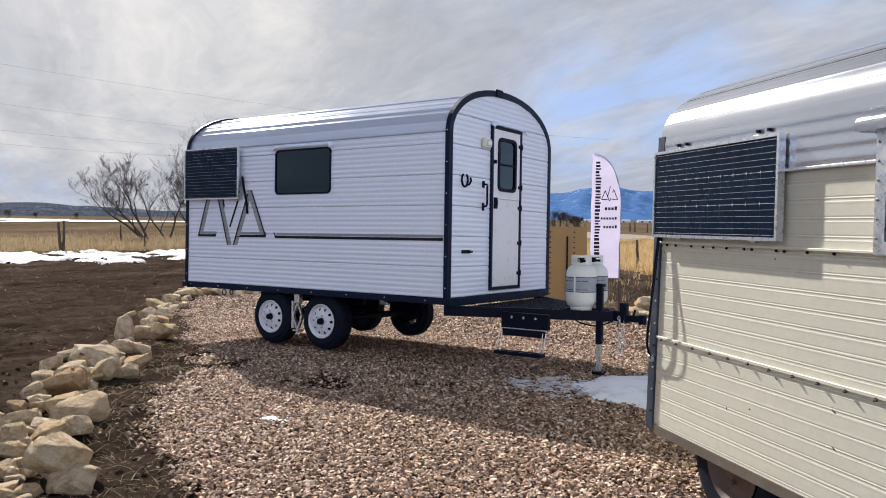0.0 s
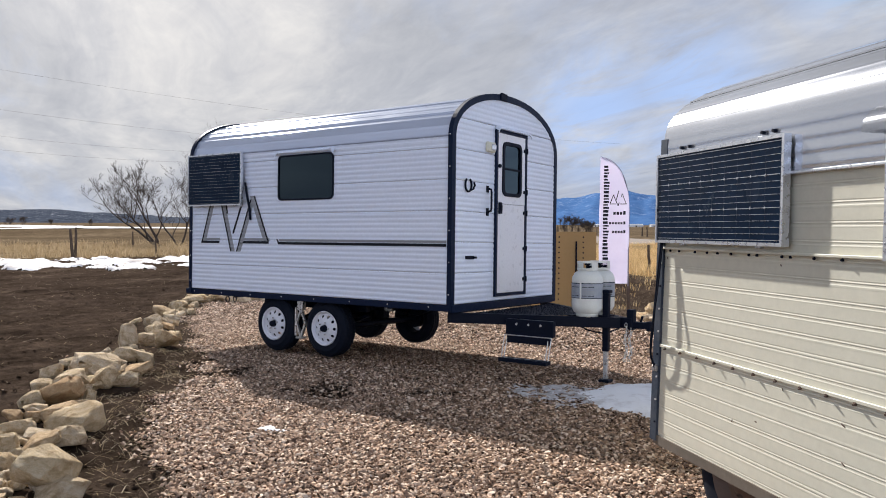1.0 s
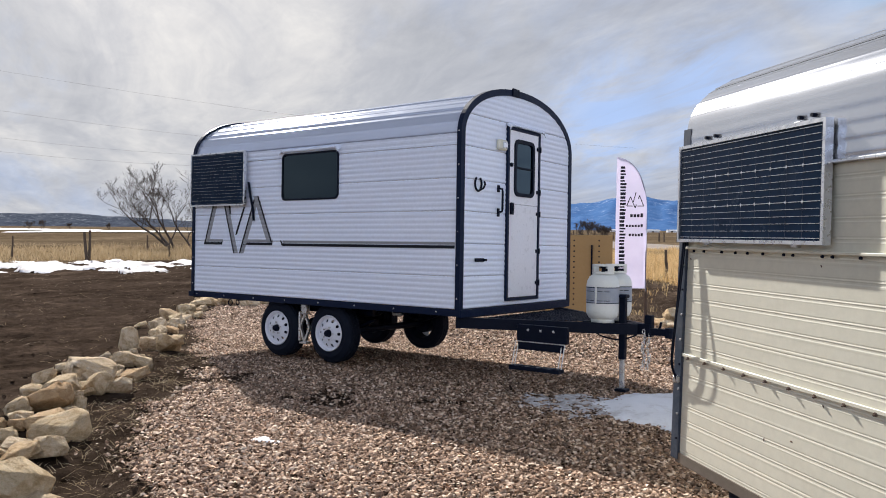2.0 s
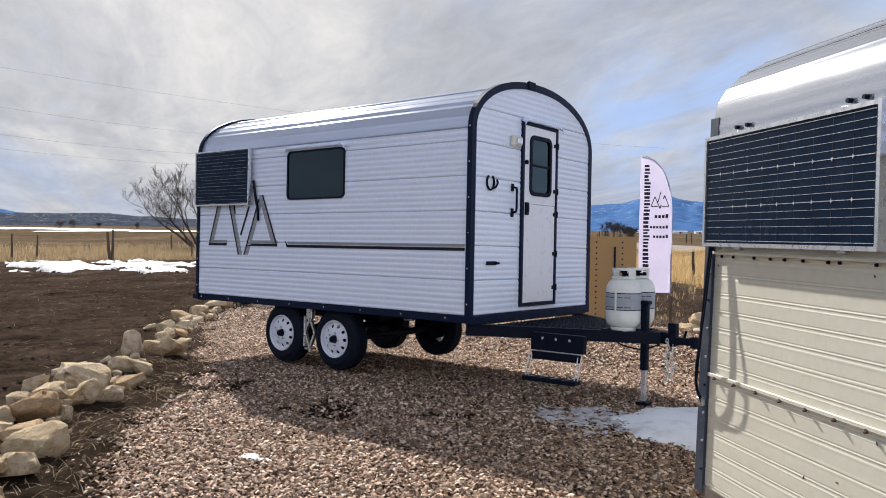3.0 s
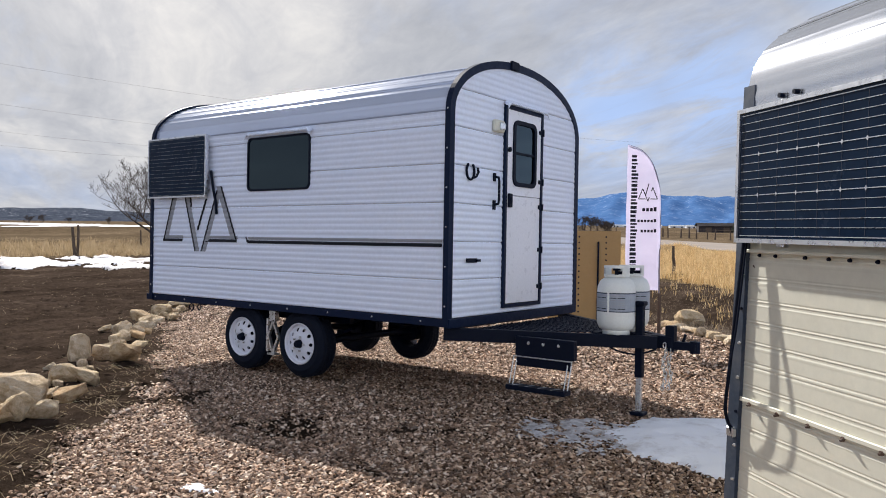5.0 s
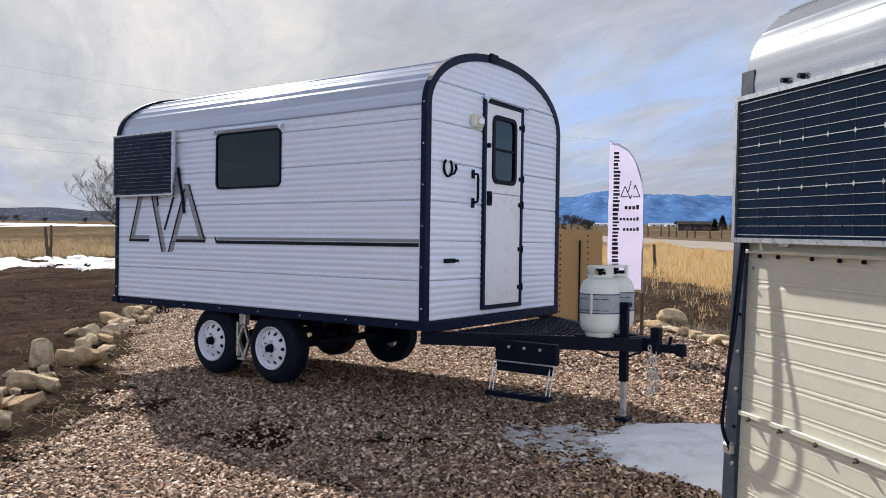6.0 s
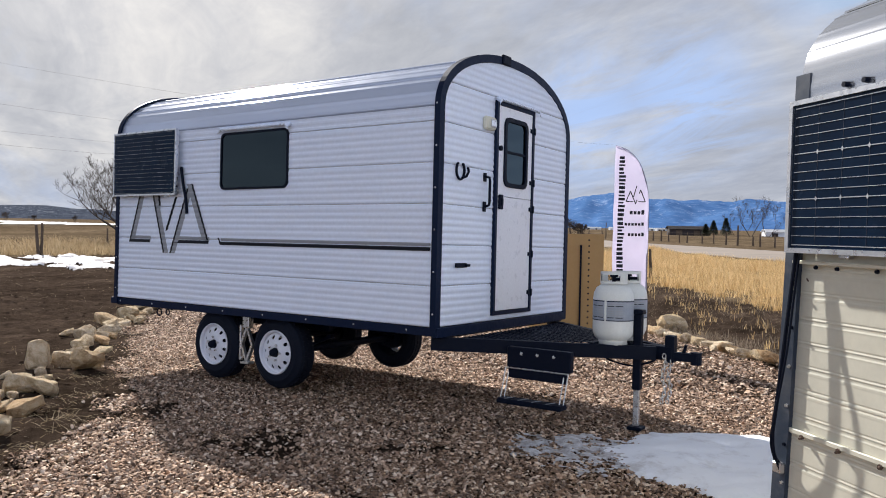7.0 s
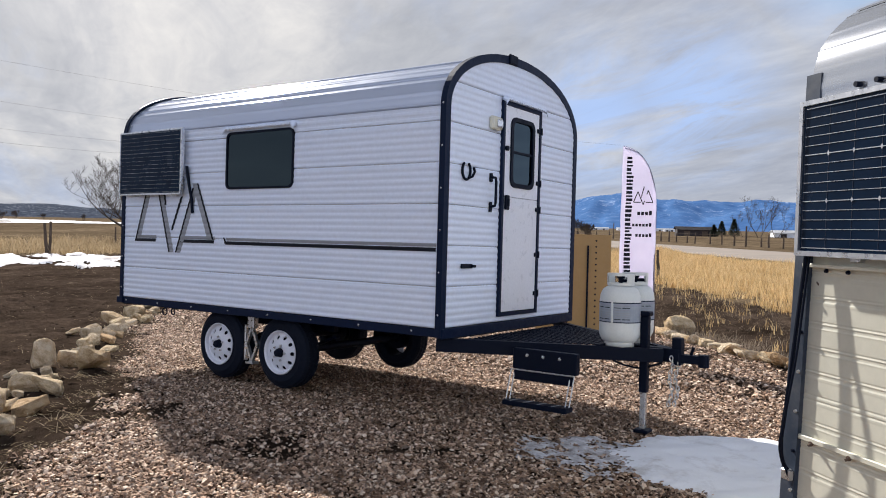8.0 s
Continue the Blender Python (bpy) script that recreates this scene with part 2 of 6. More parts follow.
def soil():
    """Bare dark soil, and dry grass land where the zone says so."""
    m = Mat("soil_and_dry_land", 1.0, 0, 0.0)
    broad = m.noise(0.55, 8, 0.65, 0.5)
    clod = m.noise(9, 9, 0.72, 0.6)
    c = m.ramp(broad, (0.3, (0.045, 0.032, 0.023)), (0.55, (0.078, 0.056, 0.041)), (0.75, (0.13, 0.096, 0.071)))
    c = m.mix(1.0, c, m.grey(clod, 0.55, 1.35, 0.3, 0.72), "MULTIPLY")
    rut = m.grey(m.noise(1.1, 9, 0.7, 0.6, (1.9, 0.5, 1.0)), 0.55, 1.3, 0.36, 0.66)
    c = m.mix(1.0, c, rut, "MULTIPLY")
    bits = m.grey(m.noise(26, 4, 0.8, 2.0, (1.0, 0.35, 1.0)), 0.0, 0.7, 0.64, 0.72)
    c = m.mix(bits, c, (0.15, 0.115, 0.075))
    dry = m.ramp(m.noise(0.05, 9, 0.7, 0.4, (1, 1, 1)), (0.3, (0.10, 0.072, 0.044)), (0.5, (0.17, 0.125, 0.078)), (0.7, (0.25, 0.19, 0.124)))
    dry = m.mix(1.0, dry, m.grey(m.noise(0.8, 8, 0.75, 0.3), 0.45, 1.15), "MULTIPLY")
    edge = m.mix(0.35, m.attribute("zone"), m.noise(0.7, 8, 0.7), "OVERLAY")
    m.color(m.mix(m.grey(edge, 0.0, 1.0, 0.35, 0.65), c, dry))
    m.bump(clod, 1.0, 0.07)
    m.bump(m.noise(45, 6, 0.7), 0.6, 0.012)
    return m.m


def snow_mat(name, worn, clean, grime):
    """Old snow, with grit where it has melted most."""
    m = Mat(name, 0.7, 0, 0.3)
    c = m.ramp(m.noise(4, 8, 0.7), (0.30, worn), (0.46, clean))
    grit = m.grey(m.noise(38, 5, 0.7), 0.0, 0.5, grime, grime + 0.14)
    c = m.mix(grit, c, (0.40, 0.34, 0.28))
    soot = m.grey(m.noise(1.1, 8, 0.7, 0.6), 0.0, 0.75, grime - 0.06, grime + 0.06)
    m.color(m.mix(soot, c, (0.30, 0.25, 0.20)))
    m.bump(m.noise(7, 7, 0.6), 0.4, 0.03)
    m.bump(m.noise(60, 4), 0.3, 0.006)
    return m.m


def ice_mat():
    m = Mat("wet_grey_ice", 0.35, 0, 0.5)
    m.color(m.ramp(m.noise(14, 8, 0.7), (0.34, (0.26, 0.23, 0.21)), (0.5, (0.52, 0.50, 0.50)), (0.68, (0.84, 0.84, 0.86))))
    m.bump(m.noise(30, 6, 0.6), 0.5, 0.012)
    return m.m


def straw(name, a, b, c):
    """Thin dry blades, through which some light passes."""
    m = Mat(name, 0.8, 0, 0.2)
    tone = m.ramp(m.island(), (0.0, a), (0.5, b), (1.0, c))
    m.color(tone)
    thin = m.N.new("ShaderNodeBsdfTranslucent")
    m.L.new(tone, thin.inputs[0])
    mx = m.N.new("ShaderNodeMixShader")
    mx.inputs[0].default_value = 0.42
    m.L.new(m.b.outputs[0], mx.inputs[1])
    m.L.new(thin.outputs[0], mx.inputs[2])
    m.L.new(mx.outputs[0], m.N["Material Output"].inputs[0])
    return m.m


def bark(name, a, b):
    m = Mat(name, 0.9, 0, 0.2)
    m.color(m.ramp(m.noise(7, 6, 0.7, 0.5, (4, 4, 0.7)), (0.3, a), (0.7, b)))
    m.bump(m.noise(24, 6, 0.7, 0, (3, 3, 0.5)), 0.5, 0.01)
    return m.m


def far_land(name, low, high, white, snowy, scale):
    """Far slopes; the haze of the air before them is painted into their colours."""
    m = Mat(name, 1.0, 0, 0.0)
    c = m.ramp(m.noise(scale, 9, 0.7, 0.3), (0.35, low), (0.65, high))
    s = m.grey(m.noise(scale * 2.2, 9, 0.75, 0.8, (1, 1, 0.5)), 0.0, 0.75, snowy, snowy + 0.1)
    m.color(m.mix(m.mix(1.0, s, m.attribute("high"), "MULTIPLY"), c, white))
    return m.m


def road_mat():
    m = Mat("gravel_road", 0.9)
    m.color(m.ramp(m.noise(0.6, 9, 0.7, 0, (0.2, 1, 1)), (0.3, (0.22, 0.18, 0.14)), (0.7, (0.31, 0.26, 0.21))))
    return m.m


def fabric():
    m = Mat("flag_fabric", 0.75, 0, 0.2)
    m.color(m.mix(m.grey(m.noise(6, 5), 0, 0.3), (0.80, 0.76, 0.86), (0.68, 0.64, 0.76)))
    m.b.inputs["Transmission Weight"].default_value = 0.0
    m.bump(m.noise(9, 3), 0.3, 0.02)
    return m.m


TYRE, GLASS, CELL, ROCK, PEBBLE, SOIL, SNOW = rubber(), tinted_glass(), solar_cell(), sandstone(), pebble(), soil(), snow_mat("old_snow", (0.70, 0.69, 0.70), (0.93, 0.94, 0.97), 0.68)
DIRTYSNOW = snow_mat("dirty_snow", (0.34, 0.30, 0.27), (0.60, 0.60, 0.63), 0.52)
ROAD, FLAG, ICE = road_mat(), fabric(), ice_mat()
STRAW = straw("dry_straw", (0.30, 0.22, 0.12), (0.48, 0.38, 0.23), (0.62, 0.52, 0.36))
GRASS = straw("golden_dry_grass", (0.46, 0.30, 0.13), (0.68, 0.48, 0.23), (0.86, 0.67, 0.38))
PALEGRASS = straw("pale_dry_grass", (0.27, 0.195, 0.105), (0.40, 0.30, 0.17), (0.54, 0.42, 0.26))
WEED = straw("grey_dead_weeds", (0.14, 0.10, 0.07), (0.27, 0.21, 0.15), (0.40, 0.33, 0.25))
BARK = bark("grey_brown_bark", (0.05, 0.04, 0.034), (0.12, 0.095, 0.08))
POSTWOOD = bark("weathered_post_wood", (0.055, 0.04, 0.03), (0.17, 0.125, 0.09))
NEEDLE = straw("dark_needles", (0.03, 0.042, 0.03), (0.05, 0.062, 0.045), (0.075, 0.08, 0.06))
# aerial haze is put into the blue slope and snow tones
MOUNTAIN = far_land("haze_blue_mountain", (0.05, 0.115, 0.27), (0.09, 0.18, 0.36), (0.40, 0.50, 0.68), 0.55, 0.009)
HILL = far_land("wooded_hill", (0.035, 0.045, 0.062), (0.075, 0.085, 0.11), (0.5, 0.52, 0.56), 0.55, 0.045)

# ---- building helpers ----


def part(name, bm, mat, parent=None, label="", m=None, smooth=False):
    """Links a bmesh as one mesh object, under a thing where one is given."""
    me = bpy.data.meshes.new(name)
    bmesh.ops.recalc_face_normals(bm, faces=bm.faces)
    if smooth:
        for f in bm.faces:
            f.smooth = True
    bm.to_mesh(me)
    bm.free()
    me.materials.append(mat)
    ob = new(name, me)
    if parent:
        ob.parent = parent
    if m is not None:
        ob.matrix_basis = m
    return tagged(ob, label)


def thing(name, m, label, category, group=""):
    ob = new(name)
    ob.empty_display_size = 0.1
    ob.matrix_basis = m
    return tagged(ob, label, category, group)


def raw(name, verts, faces, mat, parent=None, smooth=False):
    me = bpy.data.meshes.new(name)
    me.from_pydata([tuple(v) for v in verts], [], [tuple(f) for f in faces])
    if smooth:
        me.polygons.foreach_set("use_smooth", [True] * len(me.polygons))
    me.materials.append(mat)
    me.update()
    ob = new(name, me)
    if parent:
        ob.parent = parent
    return ob


def block(x0, x1, y0, y1, z0, z1, bevel=0.0, bm=None, segs=1):
    """A box, its edges rounded by bevel."""
    out = bm or bmesh.new()
    b = bmesh.new()
    bmesh.ops.create_cube(b, size=1)
    for v in b.verts:
        v.co = Vector(((x0 + x1) / 2 + v.co.x * (x1 - x0), (y0 + y1) / 2 + v.co.y * (y1 - y0), (z0 + z1) / 2 + v.co.z * (z1 - z0)))
    if bevel:
        bmesh.ops.bevel(b, geom=b.edges[:], offset=bevel, segments=segs, affect="EDGES", profile=0.5)
    return join(out, b)


def join(out, b, m=None):
    """Adds the bmesh b to out, moved by m."""
    if m is not None:
        b.transform(m)
    me = bpy.data.meshes.new("tmp")
    b.to_mesh(me)
    b.free()
    out.from_mesh(me)
    bpy.data.meshes.remove(me)
    return out


def rod(p, q, r0, r1=None, sides=8, bm=None, caps=True):
    """A round bar from p to q."""
    out = bm or bmesh.new()
    p, q = Vector(p), Vector(q)
    r1 = r0 if r1 is None else r1
    turn = (q - p).to_track_quat("Z", "Y").to_matrix().to_4x4()
    rings = []
    for c, r in ((p, r0), (q, r1)):
        rings.append([out.verts.new(c + turn.to_3x3() @ Vector((r * math.cos(a), r * math.sin(a), 0))) for a in (2 * math.pi * k / sides for k in range(sides))])
    for k in range(sides):
        out.faces.new((rings[0][k], rings[0][(k + 1) % sides], rings[1][(k + 1) % sides], rings[1][k]))
    if caps:
        out.faces.new(rings[0][::-1])
        out.faces.new(rings[1])
    return out


def bar(p, q, w, h, bm=None):
    """A square bar from p to q, w wide across and h high."""
    p, q = Vector(p), Vector(q)
    d = (q - p).normalized()
    side = d.cross(Vector((0, 0, 1)))
    side = side.normalized() if side.length > 1e-4 else Vector((1, 0, 0))
    top = side.cross(d)
    out = bm or bmesh.new()
    rings = [[out.verts.new(c + side * (sx * w / 2) + top * (sz * h / 2)) for sx, sz in ((-1, -1), (1, -1), (1, 1), (-1, 1))] for c in (p, q)]
    for k in range(4):
        out.faces.new((rings[0][k], rings[0][(k + 1) % 4], rings[1][(k + 1) % 4], rings[1][k]))
    out.faces.new(rings[0][::-1])
    out.faces.new(rings[1])
    return out


def lathe(profile, sides=24, bm=None):
    """Turns (radius, z) pairs round the z axis."""
    out = bm or bmesh.new()
    rings = []
    for r, z in profile:
        rings.append([out.verts.new((max(r, 1e-4) * math.cos(a), max(r, 1e-4) * math.sin(a), z)) for a in (2 * math.pi * k / sides for k in range(sides))])
    for a, b in zip(rings, rings[1:]):
        for k in range(sides):
            out.faces.new((a[k], a[(k + 1) % sides], b[(k + 1) % sides], b[k]))
    return out


def tube(points, r, sides=6, bm=None):
    """A hose along points."""
    out = bm or bmesh.new()
    pts = [Vector(p) for p in points]
    rings = []
    for k, p in enumerate(pts):
        d = (pts[min(k + 1, len(pts) - 1)] - pts[max(k - 1, 0)]).normalized()
        side = d.cross(Vector((0.31, 0.87, 0.21))).normalized()
        top = side.cross(d)
        rings.append([out.verts.new(p + side * (r * math.cos(a)) + top * (r * math.sin(a))) for a in (2 * math.pi * j / sides for j in range(sides))])
    for a, b in zip(rings, rings[1:]):
        for k in range(sides):
            out.faces.new((a[k], a[(k + 1) % sides], b[(k + 1) % sides], b[k]))
    out.faces.new(rings[0][::-1])
    out.faces.new(rings[-1])
    return out


def curve_points(points, steps=8):
    """Points on a smooth curve through the given ones."""
    pts = [Vector(p) for p in points]
    pts = [2 * pts[0] - pts[1], *pts, 2 * pts[-1] - pts[-2]]
    out = []
    for a, b, c, d in zip(pts, pts[1:], pts[2:], pts[3:]):
        for k in range(steps):
            t = k / steps
            out.append(0.5 * (2 * b + (c - a) * t + (2 * a - 5 * b + 4 * c - d) * t * t + (3 * b - a - 3 * c + d) * t**3))
    out.append(pts[-2])
    return out


def rounded(w, h, r, n=5):
    """The outline of a w by h rectangle with round corners, centred."""
    out = []
    for cx, cy, a0 in ((w / 2 - r, h / 2 - r, 0), (-w / 2 + r, h / 2 - r, 90), (-w / 2 + r, -h / 2 + r, 180), (w / 2 - r, -h / 2 + r, 270)):
        out += [(cx + r * math.cos(radians(a0 + 90 * k / n)), cy + r * math.sin(radians(a0 + 90 * k / n))) for k in range(n + 1)]
    return out


def ring_frame(outer, inner, d0, d1):
    """A frame between two outlines in x and z, from depth d0 to d1 along y."""
    bm = bmesh.new()
    n = len(outer)
    v = [[bm.verts.new((x, d, z)) for x, z in o] for o in (outer, inner) for d in (d0, d1)]
    for k in range(n):
        j = (k + 1) % n
        for a, b in ((0, 1), (1, 3), (3, 2), (2, 0)):
            bm.faces.new((v[a][k], v[a][j], v[b][j], v[b][k]))
    return bm


def plate(outline, d0, d1):
    """A slab with an outline in x and z, from depth d0 to d1 along y."""
    bm = bmesh.new()
    a = [bm.verts.new((x, d0, z)) for x, z in outline]
    b = [bm.verts.new((x, d1, z)) for x, z in outline]
    bm.faces.new(a)
    bm.faces.new(b[::-1])
    for k in range(len(a)):
        j = (k + 1) % len(a)
        bm.faces.new((a[k], b[k], b[j], a[j]))
    return bm


def smoothstep(a, b, v):
    t = np.clip((v - a) / (b - a), 0, 1)
    return t * t * (3 - 2 * t)


def wavy(x, y, seed=0.0):
    """Cheap smooth noise for arrays, about -1 to 1."""
    out = 0
    for k, (fx, fy, ph, am) in enumerate(((1.0, 0.35, 0.3, 0.5), (-0.6, 1.1, 1.7, 0.45), (1.9, 1.3, 4.1, 0.28), (-2.3, 2.0, 2.2, 0.22), (4.1, -3.3, 0.9, 0.13), (3.0, 5.2, 5.3, 0.11), (-7.3, 6.1, 3.3, 0.06))):
        out = out + am * np.sin(fx * x + fy * y + ph + seed * (k + 1) + 0.7 * np.sin(0.6 * fy * x - fx * 0.5 * y + seed))
    return out


def land(x, y):
    """The height of the bare land."""
    x, y = np.asarray(x, float), np.asarray(y, float)
    lean = 0.0094 * x - 0.0257 * y
    w = 1 - smoothstep(9, 17, np.hypot(x + 1, y))
    rise = 0.02 * np.clip(y - 38, 0, 28)
    lean = lean + 0.07 * np.exp(-(((x + 1.9) / 2.3) ** 2) - ((y + 0.1) / 1.7) ** 2)
    return w * lean + (1 - w) * (-0.1 + rise)


# the gravel pad's edge, as seen from above
PAD_EDGE = [(-10.2, 4.9), (-7.7, 2.75), (-4.1, 0.25), (-2.05, -1.25), (-1.22, -2.35), (-0.2, -3.12), (0.85, -3.6), (2.2, -4.6), (5, -7.5), (9, -8), (9, 0.5), (3.2, 3.3), (1.3, 5.35), (0.55, 6.35), (-0.35, 7.5), (-1.6, 8.3), (-5, 8.4), (-10.2, 6.6)]


def inside(x, y, edge):
    """Which of the points lie inside an outline."""
    hit = np.zeros(np.shape(x), bool)
    for (x0, y0), (x1, y1) in zip(edge, edge[1:] + edge[:1]):
        cross = ((y0 > y) != (y1 > y)) & (x < (x1 - x0) * (y - y0) / (y1 - y0 + 1e-9) + x0)
        hit ^= cross
    return hit


def relief(x, y):
    """Land with its lumps: rough in the soil, calm under the gravel."""
    soft = np.where(inside(x, y, PAD_EDGE), 0.15, 1.0)
    near = 1 - smoothstep(30, 60, np.hypot(x, y))
    return land(x, y) + near * soft * (0.026 * wavy(x * 2.1, y * 2.1, 1.0) + 0.022 * wavy(x * 6.5, y * 6.5, 2.0) + 0.012 * wavy(x * 17, y * 17, 3.0)) - 0.012

# ---- ground ----


def ground():
    fine = np.arange(-13, 7.01, 0.09)
    grow = np.cumsum(0.12 * 1.085 ** np.arange(97))
    xs = np.concatenate([(-13 - grow)[::-1], fine, 7 + grow])
    fine_y = np.arange(-7, 13.01, 0.09)
    ys = np.concatenate([(-7 - grow)[::-1], fine_y, 13 + grow])
    X, Y = np.meshgrid(xs, ys)
    Z = relief(X, Y)
    nx, ny = len(xs), len(ys)
    verts = np.stack([X, Y, Z], -1).reshape(-1, 3)
    i = np.arange(nx * ny).reshape(ny, nx)
    faces = np.stack([i[:-1, :-1], i[:-1, 1:], i[1:, 1:], i[1:, :-1]], -1).reshape(-1, 4)
    me = bpy.data.meshes.new("ground")
    me.vertices.add(len(verts))
    me.vertices.foreach_set("co", verts.ravel())
    me.loops.add(faces.size)
    me.loops.foreach_set("vertex_index", faces.ravel())
    me.polygons.add(len(faces))
    me.polygons.foreach_set("loop_start", np.arange(len(faces)) * 4)
    me.polygons.foreach_set("use_smooth", np.ones(len(faces), bool))
    me.update(calc_edges=True)
    # dry grass land beyond the snow, and past the pad towards the road
    x, y = verts[:, 0], verts[:, 1]
    away = -0.866 * (x - 4.2) + 0.5 * (y + 6.3)
    west = smoothstep(37, 41, away + 1.2 * wavy(x * 0.4, y * 0.4))
    north = smoothstep(12.4, 13.8, y + 0.94 * x + 0.5 * wavy(x * 1.3, y * 1.3, 4.0)) * smoothstep(7, 9, y)
    zone = np.maximum(west, north)
    zone = np.maximum(zone, smoothstep(60, 90, np.hypot(x, y)))
    me.attributes.new("zone", "FLOAT", "POINT").data.foreach_set("value", zone.astype(np.float32))
    me.materials.append(SOIL)
    ob = new("ground", me)
    return tagged(ob, "bare dark brown soil giving way to dry golden fields", "ground", kind="structure")


ground()


def strip(name, rows, lift, mat, label, category, kind):
    """A flat strip laid on the land, given by near and far y along x."""
    xs = np.linspace(-70, 60, 131)
    v, fc = [], []
    for x in xs:
        for k in range(5):
            y = rows[0] + (rows[1] - rows[0]) * k / 4 + ROAD_SLANT * x + 0.35 * math.sin(x * 0.31 + k)
            v.append((x, y, float(land(x, y)) + lift + 0.04 * (1 - abs(k - 2) / 2)))
    for a in range(len(xs) - 1):
        for k in range(4):
            fc.append((a * 5 + k, a * 5 + 5 + k, a * 5 + 6 + k, a * 5 + 1 + k))
    return tagged(raw(name, v, fc, mat, smooth=True), label, category, kind=kind)


ROAD_SLANT = -0.652
strip("road", (36.0, 45.5), 0.03, ROAD, "pale graded gravel road crossing the dry fields", "road", "structure")


def sheet(name, origin, turn, us, vs, keep, height, mat):
    """A sheet over u and v where keep is above nought, its height by keep."""
    c, s = math.cos(turn), math.sin(turn)
    U, V = np.meshgrid(us, vs)
    X, Y = origin[0] + c * U - s * V, origin[1] + s * U + c * V
    K = keep(U, V)
    Z = relief(X, Y) + height(U, V, K)
    n = len(us)
    used, verts, faces = {}, [], []
    P = np.stack([X, Y, Z], -1).reshape(-1, 3)
    ok = (K > 0).ravel()
    for r in range(len(vs) - 1):
        for q in range(n - 1):
            idx = (r * n + q, r * n + q + 1, (r + 1) * n + q + 1, (r + 1) * n + q)
            if sum(ok[list(idx)]) >= 3:
                for k in idx:
                    if k not in used:
                        used[k] = len(verts)
                        verts.append(P[k])
                faces.append([used[k] for k in idx])
    return raw(name, verts, faces, mat, smooth=True)


def snow_bank():
    """The melting band of snow along the field."""
    turn = math.atan2(0.866, 0.5)
    keep = lambda u, v: 0.14 - np.abs((v - 34.6) / 5.4) ** 2.2 + 0.45 * wavy(u * 0.5, v * 0.4, 2.0) + 0.85 * wavy(u * 1.8, v * 1.1, 5.0) + 0.4 * wavy(u * 5.0, v * 2.5, 8.0)
    ob = sheet("snow_bank", (4.2, -6.3), turn, np.arange(-22, 16, 0.10), np.arange(28.0, 41.0, 0.12), keep, lambda u, v, k: -0.05 + 0.17 * np.sqrt(np.clip(k, 0, 1.5)) + 0.03 * wavy(u * 5, v * 4), DIRTYSNOW)
    tagged(ob, "melting dirty white snow band at the field's edge", "snow", kind="structure")


def snow_far():
    turn = math.atan2(0.866, 0.5)
    keep = lambda u, v: 0.35 - np.abs((v - 235) / 95) ** 2 + 0.8 * wavy(u * 0.03, v * 0.03, 1.0)
    ob = sheet("snow_field", (4.2, -6.3), turn, np.arange(-330, 70, 5.0), np.arange(125, 350, 5.0), keep, lambda u, v, k: 0.12 + 0 * k, DIRTYSNOW)
    tagged(ob, "thin snow lying across the far fields", "snow", kind="structure")


def snow_patch():
    """The leftover of snow on the gravel, and the thin ice it has left behind."""
    def keep(u, v):
        main = 1 - ((u - 2.2) / 1.0) ** 2 - ((v - 0.58) / 0.86) ** 2
        return main + 0.11 * wavy(u * 5, v * 6, 1.0) + 0.07 * wavy(u * 15, v * 17, 2.0)

    def crust(u, v):
        tail = 0.9 - ((u - 1.08) / 0.70) ** 2 - ((v - 0.2) / 0.62) ** 2
        return 0.6 * tail + 0.12 * wavy(u * 5, v * 6, 1.0) + 0.10 * wavy(u * 15, v * 17, 2.0) - 0.03 - 0.55 * np.abs(wavy(u * 16 + 9 * v, v * 34, 1.0))
    dents = lambda u, v: 0.03 * np.exp(-(((u - 1.98) / 0.12) ** 2 + ((v - 0.28) / 0.09) ** 2)) + 0.03 * np.exp(-(((u - 1.9) / 0.1) ** 2 + ((v - 0.95) / 0.07) ** 2)) + 0.025 * np.exp(-(((u - 1.62) / 0.07) ** 2 + ((v - 0.45) / 0.05) ** 2))
    ob = sheet("snow_patch", (0, 0), 0.0, np.arange(1.0, 3.6, 0.02), np.arange(-0.6, 1.7, 0.02), keep, lambda u, v, k: 0.012 + 0.075 * np.sqrt(np.clip(k, 0, 0.6)) + 0.006 * wavy(u * 9, v * 11, 4.0) - dents(u, v), SNOW)
    tagged(ob, "small melting snow patch with hollows on the gravel", "snow", kind="structure")
    ob = sheet("ice_crust", (0, 0), 0.0, np.arange(0.35, 2.0, 0.016), np.arange(-0.6, 1.1, 0.016), crust, lambda u, v, k: 0.026 + 0.010 * np.sqrt(np.clip(k, 0, 0.5)) + 0.008 * wavy(u * 21, v * 26, 3.0), ICE)
    tagged(ob, "thin grey ragged ice crust between the stones", "ice", kind="structure")


def snow_scrap():
    keep = lambda u, v: 1 - (u / 0.13) ** 2 - (v / 0.05) ** 2 + 0.7 * wavy(u * 30, v * 40, 1.0)
    ob = sheet("snow_scrap", (0.02, -2.3), 0.2, np.arange(-0.25, 0.25, 0.012), np.arange(-0.12, 0.12, 0.012), keep, lambda u, v, k: 0.015 + 0.02 * np.sqrt(np.clip(k, 0, 1)), SNOW)
    tagged(ob, "last small scrap of snow on the gravel", "snow", kind="structure")


snow_scrap()
snow_bank()
snow_far()
snow_patch()


